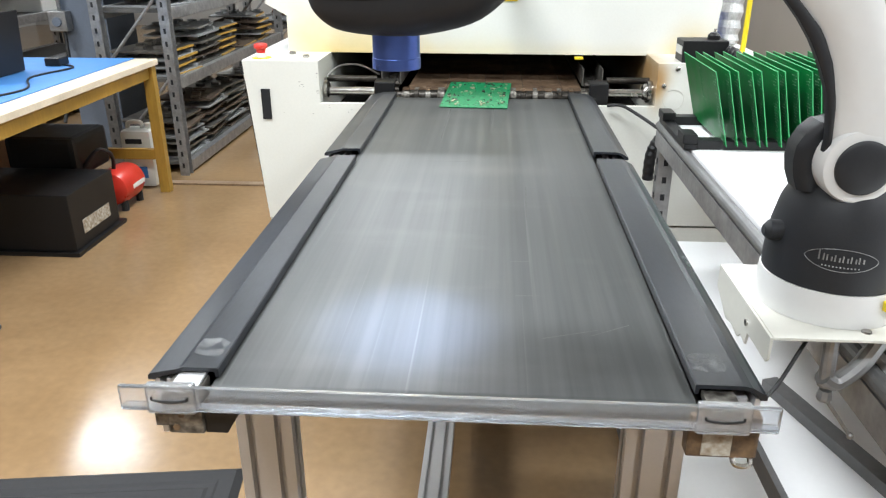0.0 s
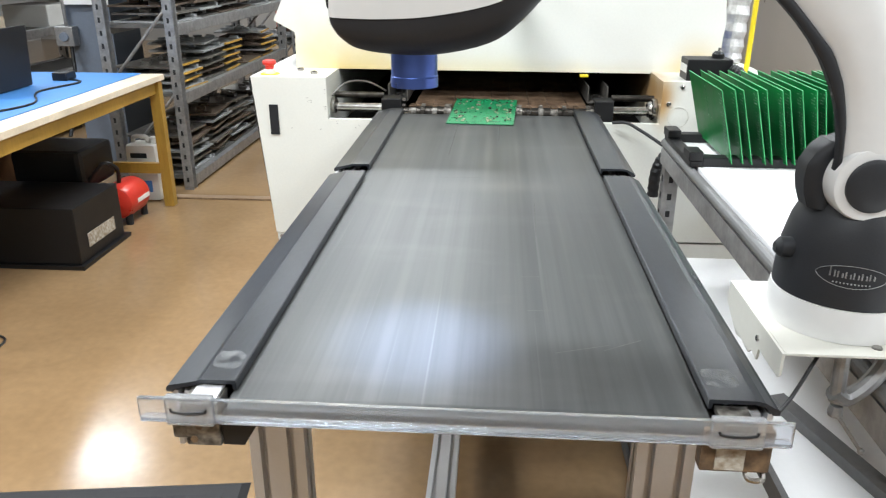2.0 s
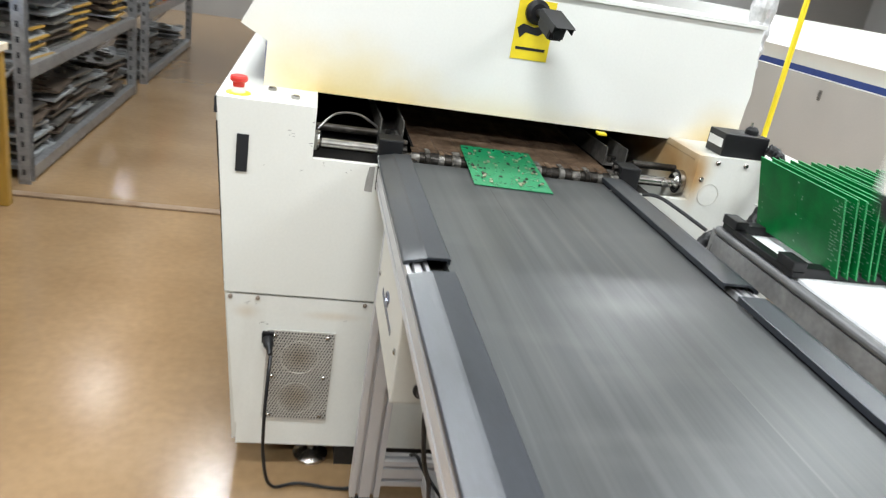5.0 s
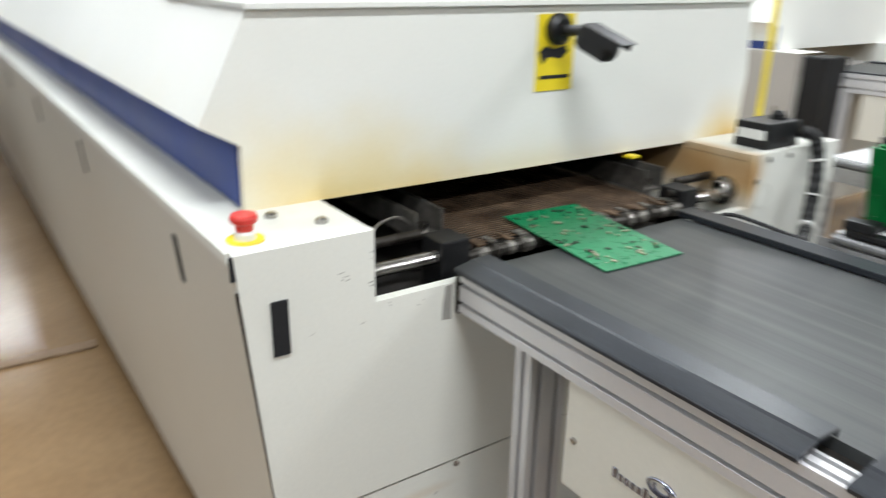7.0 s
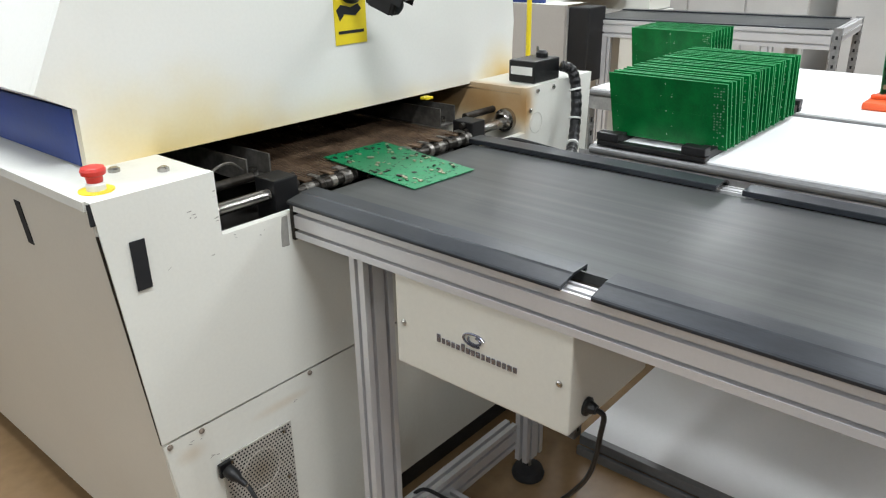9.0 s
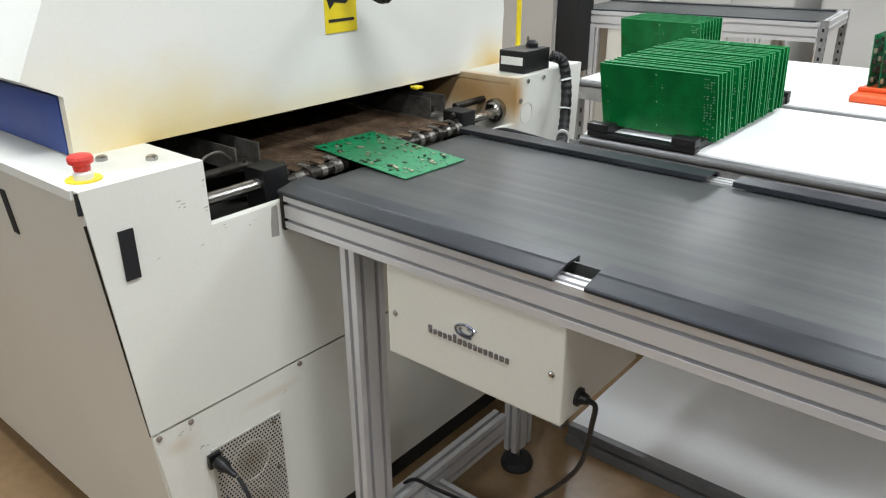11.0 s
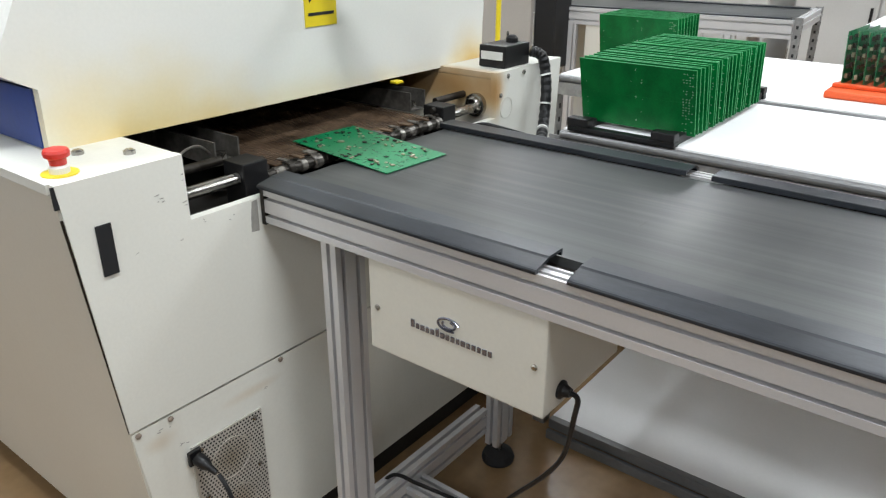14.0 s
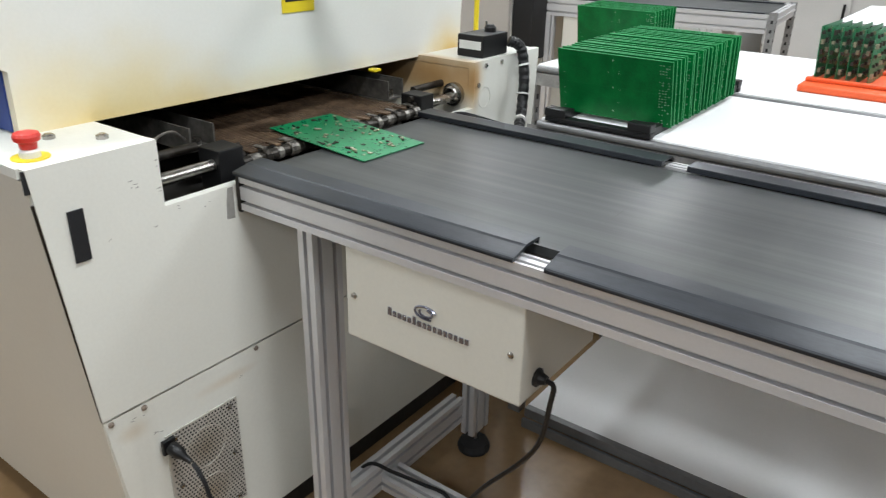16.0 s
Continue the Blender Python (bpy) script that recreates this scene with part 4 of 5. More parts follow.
def shelf_table(x0, x1, y0, y1, label, lower=True):
    ob = thing("table", label, "table", "white tables")
    part("tabletop", new_box(x0, x1, y0, y1, 0.93, 0.95, bevel=0.002), TABLEWHITE, ob, "white laminate top")
    for x in (x0 - 0.012, x1 + 0.012):
        part("edge_tube", rod(bmesh.new(), (x, y0, 0.936), (x, y1, 0.936), 0.0115, 14), TABLEEDGE, ob)
        part("under_rail", new_box(x - 0.008, x + 0.008, y0, y1, 0.88, 0.924), GALV, ob)
    for x, f in ((x0 - 0.004, 1), (x1 + 0.004, -1)):
        for y in (y0 + 0.01, y1 + 0.001):
            slotted_post(x, y, 0.0, 0.928, ob, f)
    if lower:
        part("middle_shelf", new_box(x0 + 0.012, x1 - 0.012, y0 + 0.06, y1 - 0.002, 0.585, 0.60), TABLEWHITE, ob)
        part("middle_rail", new_box(x0, x0 + 0.0115, y0 + 0.06, y1 - 0.002, 0.565, 0.602), TABLEEDGE, ob)
        part("bottom_shelf", new_box(x0 - 0.02, x1 - 0.012, y0 + 0.06, y1 - 0.04, 0.045, 0.06), TABLEWHITE, ob)
        part("bottom_rail", new_box(x0 - 0.045, x0 - 0.0205, y0 + 0.06, y1 - 0.04, 0.03, 0.062, bevel=0.003), TABLEEDGE, ob)
        part("floor_rail", new_box(x0 - 0.06, x0 - 0.046, y0 + 0.06, y1 - 0.04, 0.0, 0.03, bevel=0.003), TABLEEDGE, ob)
    return ob


solid("loose_bar", prism(bmesh.new(), [(0.512, 1.26), (0.542, 1.27), (0.69, 0.80), (0.66, 0.79)], 0.6005, 0.622, "z"), TABLEEDGE, "grey-brown metal bar lying askew on the middle shelf", "bar")
shelf_table(0.445, 1.06, 0.35, 2.02, "white-topped shelf table with grey tube edge and perforated posts")
shelf_table(1.12, 1.95, 0.35, 2.42, "second white-topped table with grey edges")

# orange rack with populated boards
orange_rack = thing("board_rack", "bright orange plastic rack with populated boards", "rack", "board racks")
part("tray", new_box(1.27, 1.72, 1.25, 1.575, 0.95, 0.972, bevel=0.006), ORANGE, orange_rack)
for x in (1.345, 1.62):
    part("tray_rail", new_box(x, x + 0.03, 1.255, 1.57, 0.9725, 0.984, bevel=0.003), ORANGE, orange_rack)
for k in range(6):
    ob = thing("circuit_board", "dark green populated circuit board in the orange rack", "circuit board", "boards in the orange rack")
    part("laminate", new_box(0, 0.25, -0.0008, 0.0008, 0.0, 0.165), PCBTOP, ob)
    rng = random.Random(k)
    bm, bm2 = bmesh.new(), bmesh.new()
    for r in range(5):
        for q in range(5):
            xx, zz, sz = 0.022 + q * 0.05 + rng.uniform(-0.008, 0.008), 0.025 + r * 0.03, rng.uniform(0.004, 0.008)
            box(bm if (r + q) % 3 else bm2, xx - sz, xx + sz, -0.009, -0.0008, zz - sz, zz + sz)
    tagged(part("component_field", bm, CHIP, ob), kind="stuff")
    tagged(part("solder_pad_field", bm2, TRACE, ob), kind="stuff")
    ob.matrix_basis = pose(1.40, 1.555 - k * 0.031, 0.9725, -3, 0, -3)
red_rack = thing("board_rack", "dark red plastic board rack", "rack", "board racks")
part("tray", new_box(1.78, 1.93, 1.30, 1.62, 0.95, 1.00, bevel=0.006), REDPAINT, red_rack)

# ---- robot arm with inspection head ----
RX, RY = 0.385, 0.826
bracket_plate = thing("mounting_plate", "cream folded steel mounting plate with turned-down lip", "plate")
part("sheet", new_box(0.2945, 0.62, 0.726, 0.925, 1.0025, 1.006, bevel=0.001), PLATEPAINT, bracket_plate)
lip = [(0.726, 1.0055), (0.925, 1.0055), (0.925, 0.975), (0.874, 0.951), (0.852, 0.956), (0.826, 0.952), (0.815, 0.961), (0.798, 0.957), (0.794, 0.974), (0.730, 0.974), (0.726, 0.978)]
part("turned_lip", prism(bmesh.new(), lip, 0.291, 0.294, "x"), PLATEPAINT, bracket_plate, "turned-down lip with a torn notch")
part("spacer", new_box(0.455, 0.60, 0.75, 0.905, 0.95, 1.003), TABLEEDGE, bracket_plate)
part("lip_screw", lathe(bmesh.new(), [(0.004, 0), (0.004, 0.002)], 10, pose(0.291, 0.80, 0.985, 0, -90, 0)), STEEL, bracket_plate)
part("plate_screw", lathe(bmesh.new(), [(0.006, 0), (0.005, 0.002)], 10, pose(0.40, 0.745, 1.006)), STEEL, bracket_plate)
clamp = thing("g_clamp", "cast grey screw clamp under the mounting plate", "clamp")
part("frame", tube(bmesh.new(), [(0.366, 0.75, 0.945), (0.385, 0.755, 0.935), (0.41, 0.76, 0.955), (0.428, 0.765, 0.985), (0.45, 0.78, 0.998)], 0.010, 10), GALV, clamp, "cast clamp frame", smooth=True)
part("pad_rod", rod(bmesh.new(), (0.372, 0.752, 0.932), (0.368, 0.752, 1.002), 0.0085, 12), GALV, clamp)
part("nut", lathe(bmesh.new(), [(0.007, 0), (0.009, 0.004), (0.007, 0.014)], 8, Matrix.Translation((0.374, 0.752, 0.912))), GALV, clamp)
part("handle", rod(bmesh.new(), (0.376, 0.752, 0.914), (0.413, 0.752, 0.864), 0.0022, 8), GALV, clamp)
part("handle_knob", lathe(bmesh.new(), [(0.002, -0.004), (0.004, -0.002), (0.004, 0.002), (0.002, 0.004)], 10, Matrix.Translation((0.4135, 0.752, 0.8635))), GALV, clamp)
solid("robot_cable", tube(bmesh.new(), [(0.352, 0.76, 1.0025), (0.335, 0.745, 0.985), (0.305, 0.715, 0.958), (0.283, 0.695, 0.947)], 0.0022, 6), BLACK, "thin black cable under the mounting plate", "cable", smooth=True)
robot = thing("desktop_robot", "white and charcoal desktop robot arm with a round base", "robot")
bm = lathe(bmesh.new(), [(0.078, 1.0065), (0.0785, 1.035), (0.077, 1.046)], 48, Matrix.Translation((RX, RY, 0)))
part("collar", bm, ROBOTWHITE, robot, "white base ring", smooth=True)
bm = lathe(bmesh.new(), [(0.0755, 1.0465), (0.076, 1.05), (0.0755, 1.07), (0.073, 1.10), (0.067, 1.128), (0.058, 1.15), (0.047, 1.168)], 48, Matrix.Translation((RX, RY, 0)))
part("base", bm, ROBOTDARK, robot, "charcoal domed base with a printed badge", smooth=True)
part("boss", lathe(bmesh.new(), [(0.012, -0.01), (0.012, 0.008), (0.006, 0.014)], 20, pose(RX - 0.0745, RY - 0.012, 1.098, 0, -90, 0)), ROBOTDARK, robot, smooth=True)

# badge drawn as plain shapes on the base
def on_base(az, z, out=0.0012):
    rr = 0.0757 if z < 1.07 else 0.0755 - (z - 1.07) * 0.0834
    return Vector((RX + (rr + out) * math.cos(az), RY + (rr + out) * math.sin(az), z))


bm = bmesh.new()
AZ = radians(-108)
ring = [on_base(AZ + 0.50 * math.cos(2 * math.pi * k / 24), 1.086 + 0.0125 * math.sin(2 * math.pi * k / 24) * abs(math.sin(2 * math.pi * k / 24)) ** 0.25) for k in range(25)]
tube(bm, ring, 0.0004, 5)
part("badge_outline", bm, GALV, robot, "thin silver eye-shaped badge outline")
bm = bmesh.new()
for k in range(6):
    a0 = AZ - 0.30 + k * 0.105
    h = 0.0105 if k == 0 else 0.007
    p, q = on_base(a0, 1.0845), on_base(a0 + 0.062, 1.0845)
    tube(bm, [p, p + Vector((0, 0, h))], 0.0009, 5)
    tube(bm, [q, q + Vector((0, 0, h * 0.7))], 0.0009, 5)
for k in range(11):
    a0 = AZ - 0.25 + k * 0.048
    tube(bm, [on_base(a0, 1.0785), on_base(a0 + 0.018, 1.0785)], 0.0009, 5)
part("badge_marks", bm, GALV, robot, "silver badge marks")
part("caution_sticker", new_box(RX + 0.03, RX + 0.052, RY - 0.0785, RY - 0.0695, 1.030, 1.040), YELLOW, robot)
# shoulder and lower arm
def resample(line, n):
    line = [Vector((x, 0, z)) for x, z in line]
    lengths = [0.0]
    for a, b in zip(line, line[1:]):
        lengths.append(lengths[-1] + (b - a).length)
    out = []
    for k in range(n):
        t = lengths[-1] * k / (n - 1)
        i = max(j for j in range(len(line) - 1) if lengths[j] <= t + 1e-9)
        f = (t - lengths[i]) / (lengths[i + 1] - lengths[i])
        out.append(line[i].lerp(line[i + 1], min(f, 1)))
    return out


def ribbon(left, right, y0, y1, n=22, crown=0.0):
    """A solid bent bar between two outlines in the x-z plane, its front crowned."""
    bm = bmesh.new()
    rows = []
    for a, b in zip(resample(left, n), resample(right, n)):
        row = []
        for k in range(9):
            p = a.lerp(b, k / 8)
            row.append(bm.verts.new((p.x, y0 - crown * (1 - (abs(k - 4) / 4) ** 2.5) + crown, p.z)))
        row += [bm.verts.new((b.x, y1, b.z)), bm.verts.new((a.x, y1, a.z))]
        rows.append(row)
    for p, q in zip(rows, rows[1:]):
        for k in range(11):
            bm.faces.new((p[k], p[(k + 1) % 11], q[(k + 1) % 11], q[k]))
    bm.faces.new(rows[0])
    bm.faces.new(rows[-1][::-1])
    return bm


part("fork", ribbon([(0.320, 1.150), (0.314, 1.165), (0.311, 1.182), (0.312, 1.199), (0.321, 1.216), (0.332, 1.226)], [(0.345, 1.150), (0.345, 1.165), (0.345, 1.182), (0.345, 1.199), (0.345, 1.216), (0.344, 1.226)], 0.795, 0.83, 16, 0.008), ROBOTDARK, robot, "charcoal shoulder fork", smooth=True)
part("shoulder_hub", rod(bmesh.new(), (0.372, 0.802, 1.182), (0.372, 0.875, 1.182), 0.039, 36, bevel=0.004), ROBOTDARK, robot, smooth=True)
WHITE_L = [(0.336, 1.182), (0.337, 1.209), (0.331, 1.25), (0.319, 1.288), (0.301, 1.321), (0.268, 1.354), (0.22, 1.40), (0.178, 1.44)]
WHITE_R = [(0.413, 1.182), (0.414, 1.209), (0.402, 1.25), (0.382, 1.29), (0.366, 1.322), (0.350, 1.354), (0.312, 1.425), (0.27, 1.49)]
WHITE_L, WHITE_R = ([(x + max(0, z - 1.2) * 0.06, z) for x, z in side] for side in (WHITE_L, WHITE_R))
part("lower_arm", ribbon(WHITE_L, WHITE_R, 0.768, 0.80, 26, 0.012), ROBOTWHITE, robot, "white moulded lower arm", smooth=True)
BAND_L = [(0.330, 1.190), (0.330, 1.215), (0.326, 1.235), (0.317, 1.264), (0.305, 1.288), (0.291, 1.311), (0.273, 1.334), (0.254, 1.354), (0.207, 1.395), (0.165, 1.43)]
part("arm_liner", ribbon([(x + max(0, z - 1.2) * 0.06, z) for x, z in BAND_L], [(x - 0.0006, z) for x, z in WHITE_L], 0.774, 0.786, 26, 0.003), ROBOTDARK, robot, "charcoal inner arm cover", smooth=True)
part("shoulder_ring", lathe(bmesh.new(), [(0.041, 0), (0.041, 0.026), (0.039, 0.030), (0.032, 0.032)], 48, pose(0.369, 0.7995, 1.186, 90, 0, 0)), ROBOTWHITE, robot, "white shoulder ring", smooth=True)
part("shoulder_cap", lathe(bmesh.new(), [(0.029, 0), (0.029, 0.003), (0.026, 0.005), (0.012, 0.006)], 40, pose(0.369, 0.7673, 1.186, 90, 0, 0)), ROBOTDARK, robot, "charcoal round shoulder cap", smooth=True)
part("elbow", rod(bmesh.new(), (0.225, 0.765, 1.475), (0.225, 0.88, 1.475), 0.054, 32, bevel=0.008), ROBOTWHITE, robot, smooth=True)
bm = prism(bmesh.new(), [(0.22, 1.44), (0.23, 1.52), (-0.02, 1.535), (-0.06, 1.50), (-0.02, 1.475)], 0.79, 0.86, "y")
bmesh.ops.bevel(bm, geom=bm.edges[:], offset=0.01, segments=2, affect="EDGES")
part("forearm", bm, ROBOTWHITE, robot, smooth=True)

# inspection head: lofted shell, white above, charcoal below
HEAD = [(-0.209, 1.352, 1.348, 1.385, 0.026), (-0.205, 1.352, 1.338, 1.405, 0.040), (-0.196, 1.352, 1.327, 1.43, 0.050), (-0.180, 1.352, 1.3175, 1.45, 0.057), (-0.15, 1.352, 1.3125, 1.465, 0.062), (-0.10, 1.355, 1.3115, 1.48, 0.066), (-0.04, 1.366, 1.324, 1.50, 0.064), (-0.005, 1.382, 1.348, 1.51, 0.060), (0.03, 1.405, 1.388, 1.515, 0.052), (0.06, 1.43, 1.424, 1.515, 0.04)]


def smooth_rows(rows, per=4):
    out = []
    for i in range(len(rows) - 1):
        p = [rows[max(i - 1, 0)], rows[i], rows[i + 1], rows[min(i + 2, len(rows) - 1)]]
        for k in range(per):
            t = k / per
            out.append(tuple(0.5 * (2 * b + (c - a) * t + (2 * a - 5 * b + 4 * c - d) * t * t + (3 * b - a - 3 * c + d) * t ** 3) for a, b, c, d in zip(*p)))
    return out + [rows[-1]]


def half_loft(sign, shrink=0.0):
    bm = bmesh.new()
    loops = []
    for x, zm, zb, zt, w in smooth_rows(HEAD):
        h = (zm - zb) if sign < 0 else (zt - zm)
        row = []
        for k in range(17):
            a = math.pi * k / 16
            yy = math.copysign(abs(math.cos(a)) ** 0.75, math.cos(a)) * (w - shrink)
            row.append(bm.verts.new((x, 0.82 + yy, zm + sign * (h * math.sin(a) ** 0.75))))
        loops.append(row)
    for a, b in zip(loops, loops[1:]):
        for k in range(16):
            bm.faces.new((a[k], a[k + 1], b[k + 1], b[k]))
        bm.faces.new((a[0], b[0], b[16], a[16]))
    bm.faces.new(loops[0])
    bm.faces.new(loops[-1][::-1])
    return bm


part("head_keel", half_loft(-1, 0.0015), ROBOTDARK, robot, "charcoal underside of the inspection head", smooth=True)
part("head_shell", half_loft(1), ROBOTWHITE, robot, "glossy white inspection head shell", smooth=True)
part("head_end_port", lathe(bmesh.new(), [(0.026, 0), (0.028, 0.004), (0.022, 0.006)], 28, pose(-0.203, 0.812, 1.385, 0, -78, 0)), SLOTBLACK, robot, smooth=True)
part("head_bolt", lathe(bmesh.new(), [(0.018, 0), (0.018, 0.006), (0.012, 0.008)], 24, pose(-0.035, 0.762, 1.405, 78, 0, 0)), ROBOTDARK, robot, smooth=True)
LX, LY = -0.121, 0.815
lens = part("lens_barrel", lathe(bmesh.new(), [(0.0255, 1.320), (0.0255, 1.289), (0.0262, 1.288), (0.0262, 1.277), (0.022, 1.277), (0.021, 1.283)], 36, Matrix.Translation((LX, LY, 0))), LENSBLUE, robot, "dark lens barrel with ring light, blue sheen put into its colour", smooth=True)
lamp = bpy.data.lights.new("ring_light", "SPOT")
lamp.energy, lamp.color, lamp.spot_size, lamp.spot_blend, lamp.shadow_soft_size = 16.0, (0.42, 0.58, 1.0), radians(50), 1.0, 0.018
ring_lamp = new("ring_light", lamp)
ring_lamp.location = (LX, LY, 1.272)

# ---- bench side ----
bench = thing("workbench", "yellow-framed workbench with pale top and blue mat", "workbench")
part("top", new_box(-2.75, -1.915, 2.1, 4.18, 0.742, 0.774, bevel=0.003), WOODPALE, bench)
part("apron", new_box(-1.985, -1.95, 2.16, 4.12, 0.67, 0.7415), WOODYELLOW, bench)
part("end_apron", new_box(-2.70, -1.986, 4.09, 4.12, 0.67, 0.7415), WOODYELLOW, bench)
for x in (-1.99, -2.70):
    for y in (2.10, 4.122):
        part("leg", new_box(x, x + 0.06, y, y + 0.05, 0, 0.741, bevel=0.004), WOODYELLOW, bench)
part("stretcher", new_box(-2.64, -1.991, 4.13, 4.16, 0.20, 0.26), WOODYELLOW, bench)
solid("bench_mat", new_box(-2.70, -2.04, 2.3, 4.16, 0.7745, 0.779, bevel=0.001), MATBLUE, "blue anti-static mat on the workbench", "mat")
laptop = thing("laptop", "open black laptop on the blue bench mat", "laptop")
part("keyboard_base", new_box(-2.66, -2.41, 3.33, 3.70, 0.7795, 0.797, bevel=0.004), BLACK, laptop)
lid = part("lid", new_box(-0.012, 0.0, -0.185, 0.185, 0, 0.295, bevel=0.004), BLACK, laptop)
lid.matrix_basis = pose(-2.395, 3.515, 0.784, 0, 4, 0)
solid("bench_cable", tube(bmesh.new(), [(-2.35, 3.9, 0.784), (-2.2, 3.8, 0.784), (-2.25, 3.5, 0.784), (-2.1, 3.2, 0.784), (-2.2, 2.9, 0.784)], 0.005, 6), BLACK, "black cable lying on the bench mat", "cable", smooth=True)
solid("bench_charger", new_box(-2.38, -2.3, 3.85, 3.95, 0.7795, 0.822, bevel=0.006), BLACK, "black power adapter on the bench", "adapter")
solid("cardboard_sheet", new_box(-2.78, -2.755, 2.6, 4.1, 0.02, 0.72), CARD, "large brown board standing behind the bench", "board")
tool_case = thing("black_case", "black steel case with a pale label on the floor", "case")
part("body", new_box(-2.75, -1.985, 3.16, 3.60, 0.02, 0.30, bevel=0.006), BLACK, tool_case)
part("base_rim", new_box(-2.76, -1.965, 3.14, 3.63, 0, 0.0195), BLACK, tool_case)
part("label_plate", new_box(-1.984, -1.981, 3.25, 3.51, 0.08, 0.148), STAINEDPAPER, tool_case, "grubby pale label")
compressor = thing("air_compressor", "small red and black portable air compressor", "compressor")
part("tank", lathe(bmesh.new(), [(0.03, 0), (0.09, 0.03), (0.10, 0.07), (0.10, 0.22), (0.09, 0.26), (0.03, 0.29)], 28, pose(-2.10, 3.74, 0.13, -90, 0, 0)), REDPAINT, compressor, smooth=True)
part("label_stripe", new_box(-2.003, -1.9985, 3.83, 3.97, 0.118, 0.142), PAPER, compressor)
part("motor_cover", new_box(-2.58, -2.20, 3.66, 4.02, 0.22, 0.44, bevel=0.03), BLACK, compressor)
part("handle", tube(bmesh.new(), [(-2.21, 3.72, 0.26), (-2.12, 3.74, 0.36), (-2.08, 3.80, 0.32), (-2.10, 3.84, 0.225)], 0.011, 8), BLACK, compressor, smooth=True)
for x, y in ((-2.05, 3.80), (-2.05, 3.98), (-2.15, 3.80), (-2.15, 3.98), (-2.45, 3.75), (-2.45, 3.95)):
    part("foot", rod(bmesh.new(), (x, y, 0.0), (x, y, 0.06 if x > -2.3 else 0.225), 0.02, 10), RUBBER, compressor)
jug = thing("jerrycan", "white plastic jerrycan with a blue label", "jerrycan")
bm = new_box(-2.235, -2.045, 4.21, 4.36, 0, 0.35, bevel=0.03)
part("body", bm, JUG, jug, smooth=True)
part("handle_grip", tube(bmesh.new(), [(-2.12, 4.29, 0.345), (-2.12, 4.27, 0.385), (-2.19, 4.27, 0.385), (-2.21, 4.29, 0.345)], 0.014, 8), JUG, jug, smooth=True)
part("handle_recess", new_box(-2.20, -2.10, 4.208, 4.2098, 0.27, 0.30), SLOTBLACK, jug)
part("label_plate", new_box(-2.20, -2.09, 4.208, 4.2098, 0.06, 0.13), MATBLUE, jug)
part("cap", lathe(bmesh.new(), [(0.025, 0), (0.025, 0.03)], 16, Matrix.Translation((-2.08, 4.29, 0.3505))), JUG, jug)
corners = [Vector(p) for p in ((-1.9, 1.53), (-1.8, 0.35), (-0.55, 0.4), (-0.70, 1.69))]
middle = sum(corners, Vector((0, 0))) / 4
bm = bmesh.new()
rings = [[bm.verts.new((*(middle + (c - middle) * f), z)) for c in corners] for f, z in ((1.0, 0.0), (0.965, 0.014), (0.90, 0.015), (0.885, 0.010), (0.86, 0.010), (0.845, 0.014))]
for p, q in zip(rings, rings[1:]):
    for k in range(4):
        bm.faces.new((p[k], p[(k + 1) % 4], q[(k + 1) % 4], q[k]))
bm.faces.new(rings[0][::-1])
bm.faces.new(rings[-1])
solid("floor_mat", bm, RUBBER, "black anti-fatigue floor mat with raised rim", "mat")
solid("floor_cable", tube(bmesh.new(), [(-2.05, 2.30, 0.005), (-1.96, 2.31, 0.005), (-1.91, 2.38, 0.005), (-1.93, 2.46, 0.005), (-2.05, 2.5, 0.005)], 0.005, 6), BLACK, "black cable loop on the floor", "cable", smooth=True)
column = thing("steel_column", "blue-grey painted steel building column", "column", kind="structure")
part("web", new_box(-2.72, -2.70, 4.95, 5.25, 0, CEILING), PILLAR, column)
for y in (4.93, 5.25):
    part("flange", new_box(-2.86, -2.56, y, y + 0.02, 0, CEILING), PILLAR, column)
part("face_plate", new_box(-2.555, -2.545, 4.90, 5.30, 0, CEILING), PILLAR, column)
part("white_upper_paint", new_box(-2.862, -2.542, 4.895, 4.899, 1.10, CEILING), TABLEWHITE, column)
outlet = thing("switch_box", "grey wall-mounted switch box with round knob", "switch box")
part("case", new_box(-2.91, -2.79, 4.85, 4.927, 0.84, 0.965, bevel=0.006), GALV, outlet)
part("knob", lathe(bmesh.new(), [(0.03, 0), (0.028, 0.012)], 20, pose(-2.85, 4.85, 0.90, 90, 0, 0)), PILLAR, outlet)
part("lead", tube(bmesh.new(), [(-2.83, 4.88, 0.84), (-2.82, 4.86, 0.75), (-2.80, 4.8, 0.6), (-2.78, 4.6, 0.3)], 0.012, 8), BLACK, outlet, smooth=True)
solid("conduit", rod(bmesh.new(), (-2.85, 4.9, 0.966), (-2.85, 4.9, CEILING), 0.012, 10), GALV, "grey conduit pipe on the column", "conduit")


# ---- steel racking with soldering pallets ----
def pallet_mesh(seed):
    rng = random.Random(seed)
    bm = bmesh.new()
    box(bm, -0.19, 0.19, -0.2, 0.2, 0, 0.012)
    for k in range(10):
        x, y = rng.uniform(-0.15, 0.15), rng.uniform(-0.16, 0.16)
        box(bm, x - 0.03, x + 0.03, y - 0.015, y + 0.015, 0.012, rng.uniform(0.02, 0.045))
    return bm


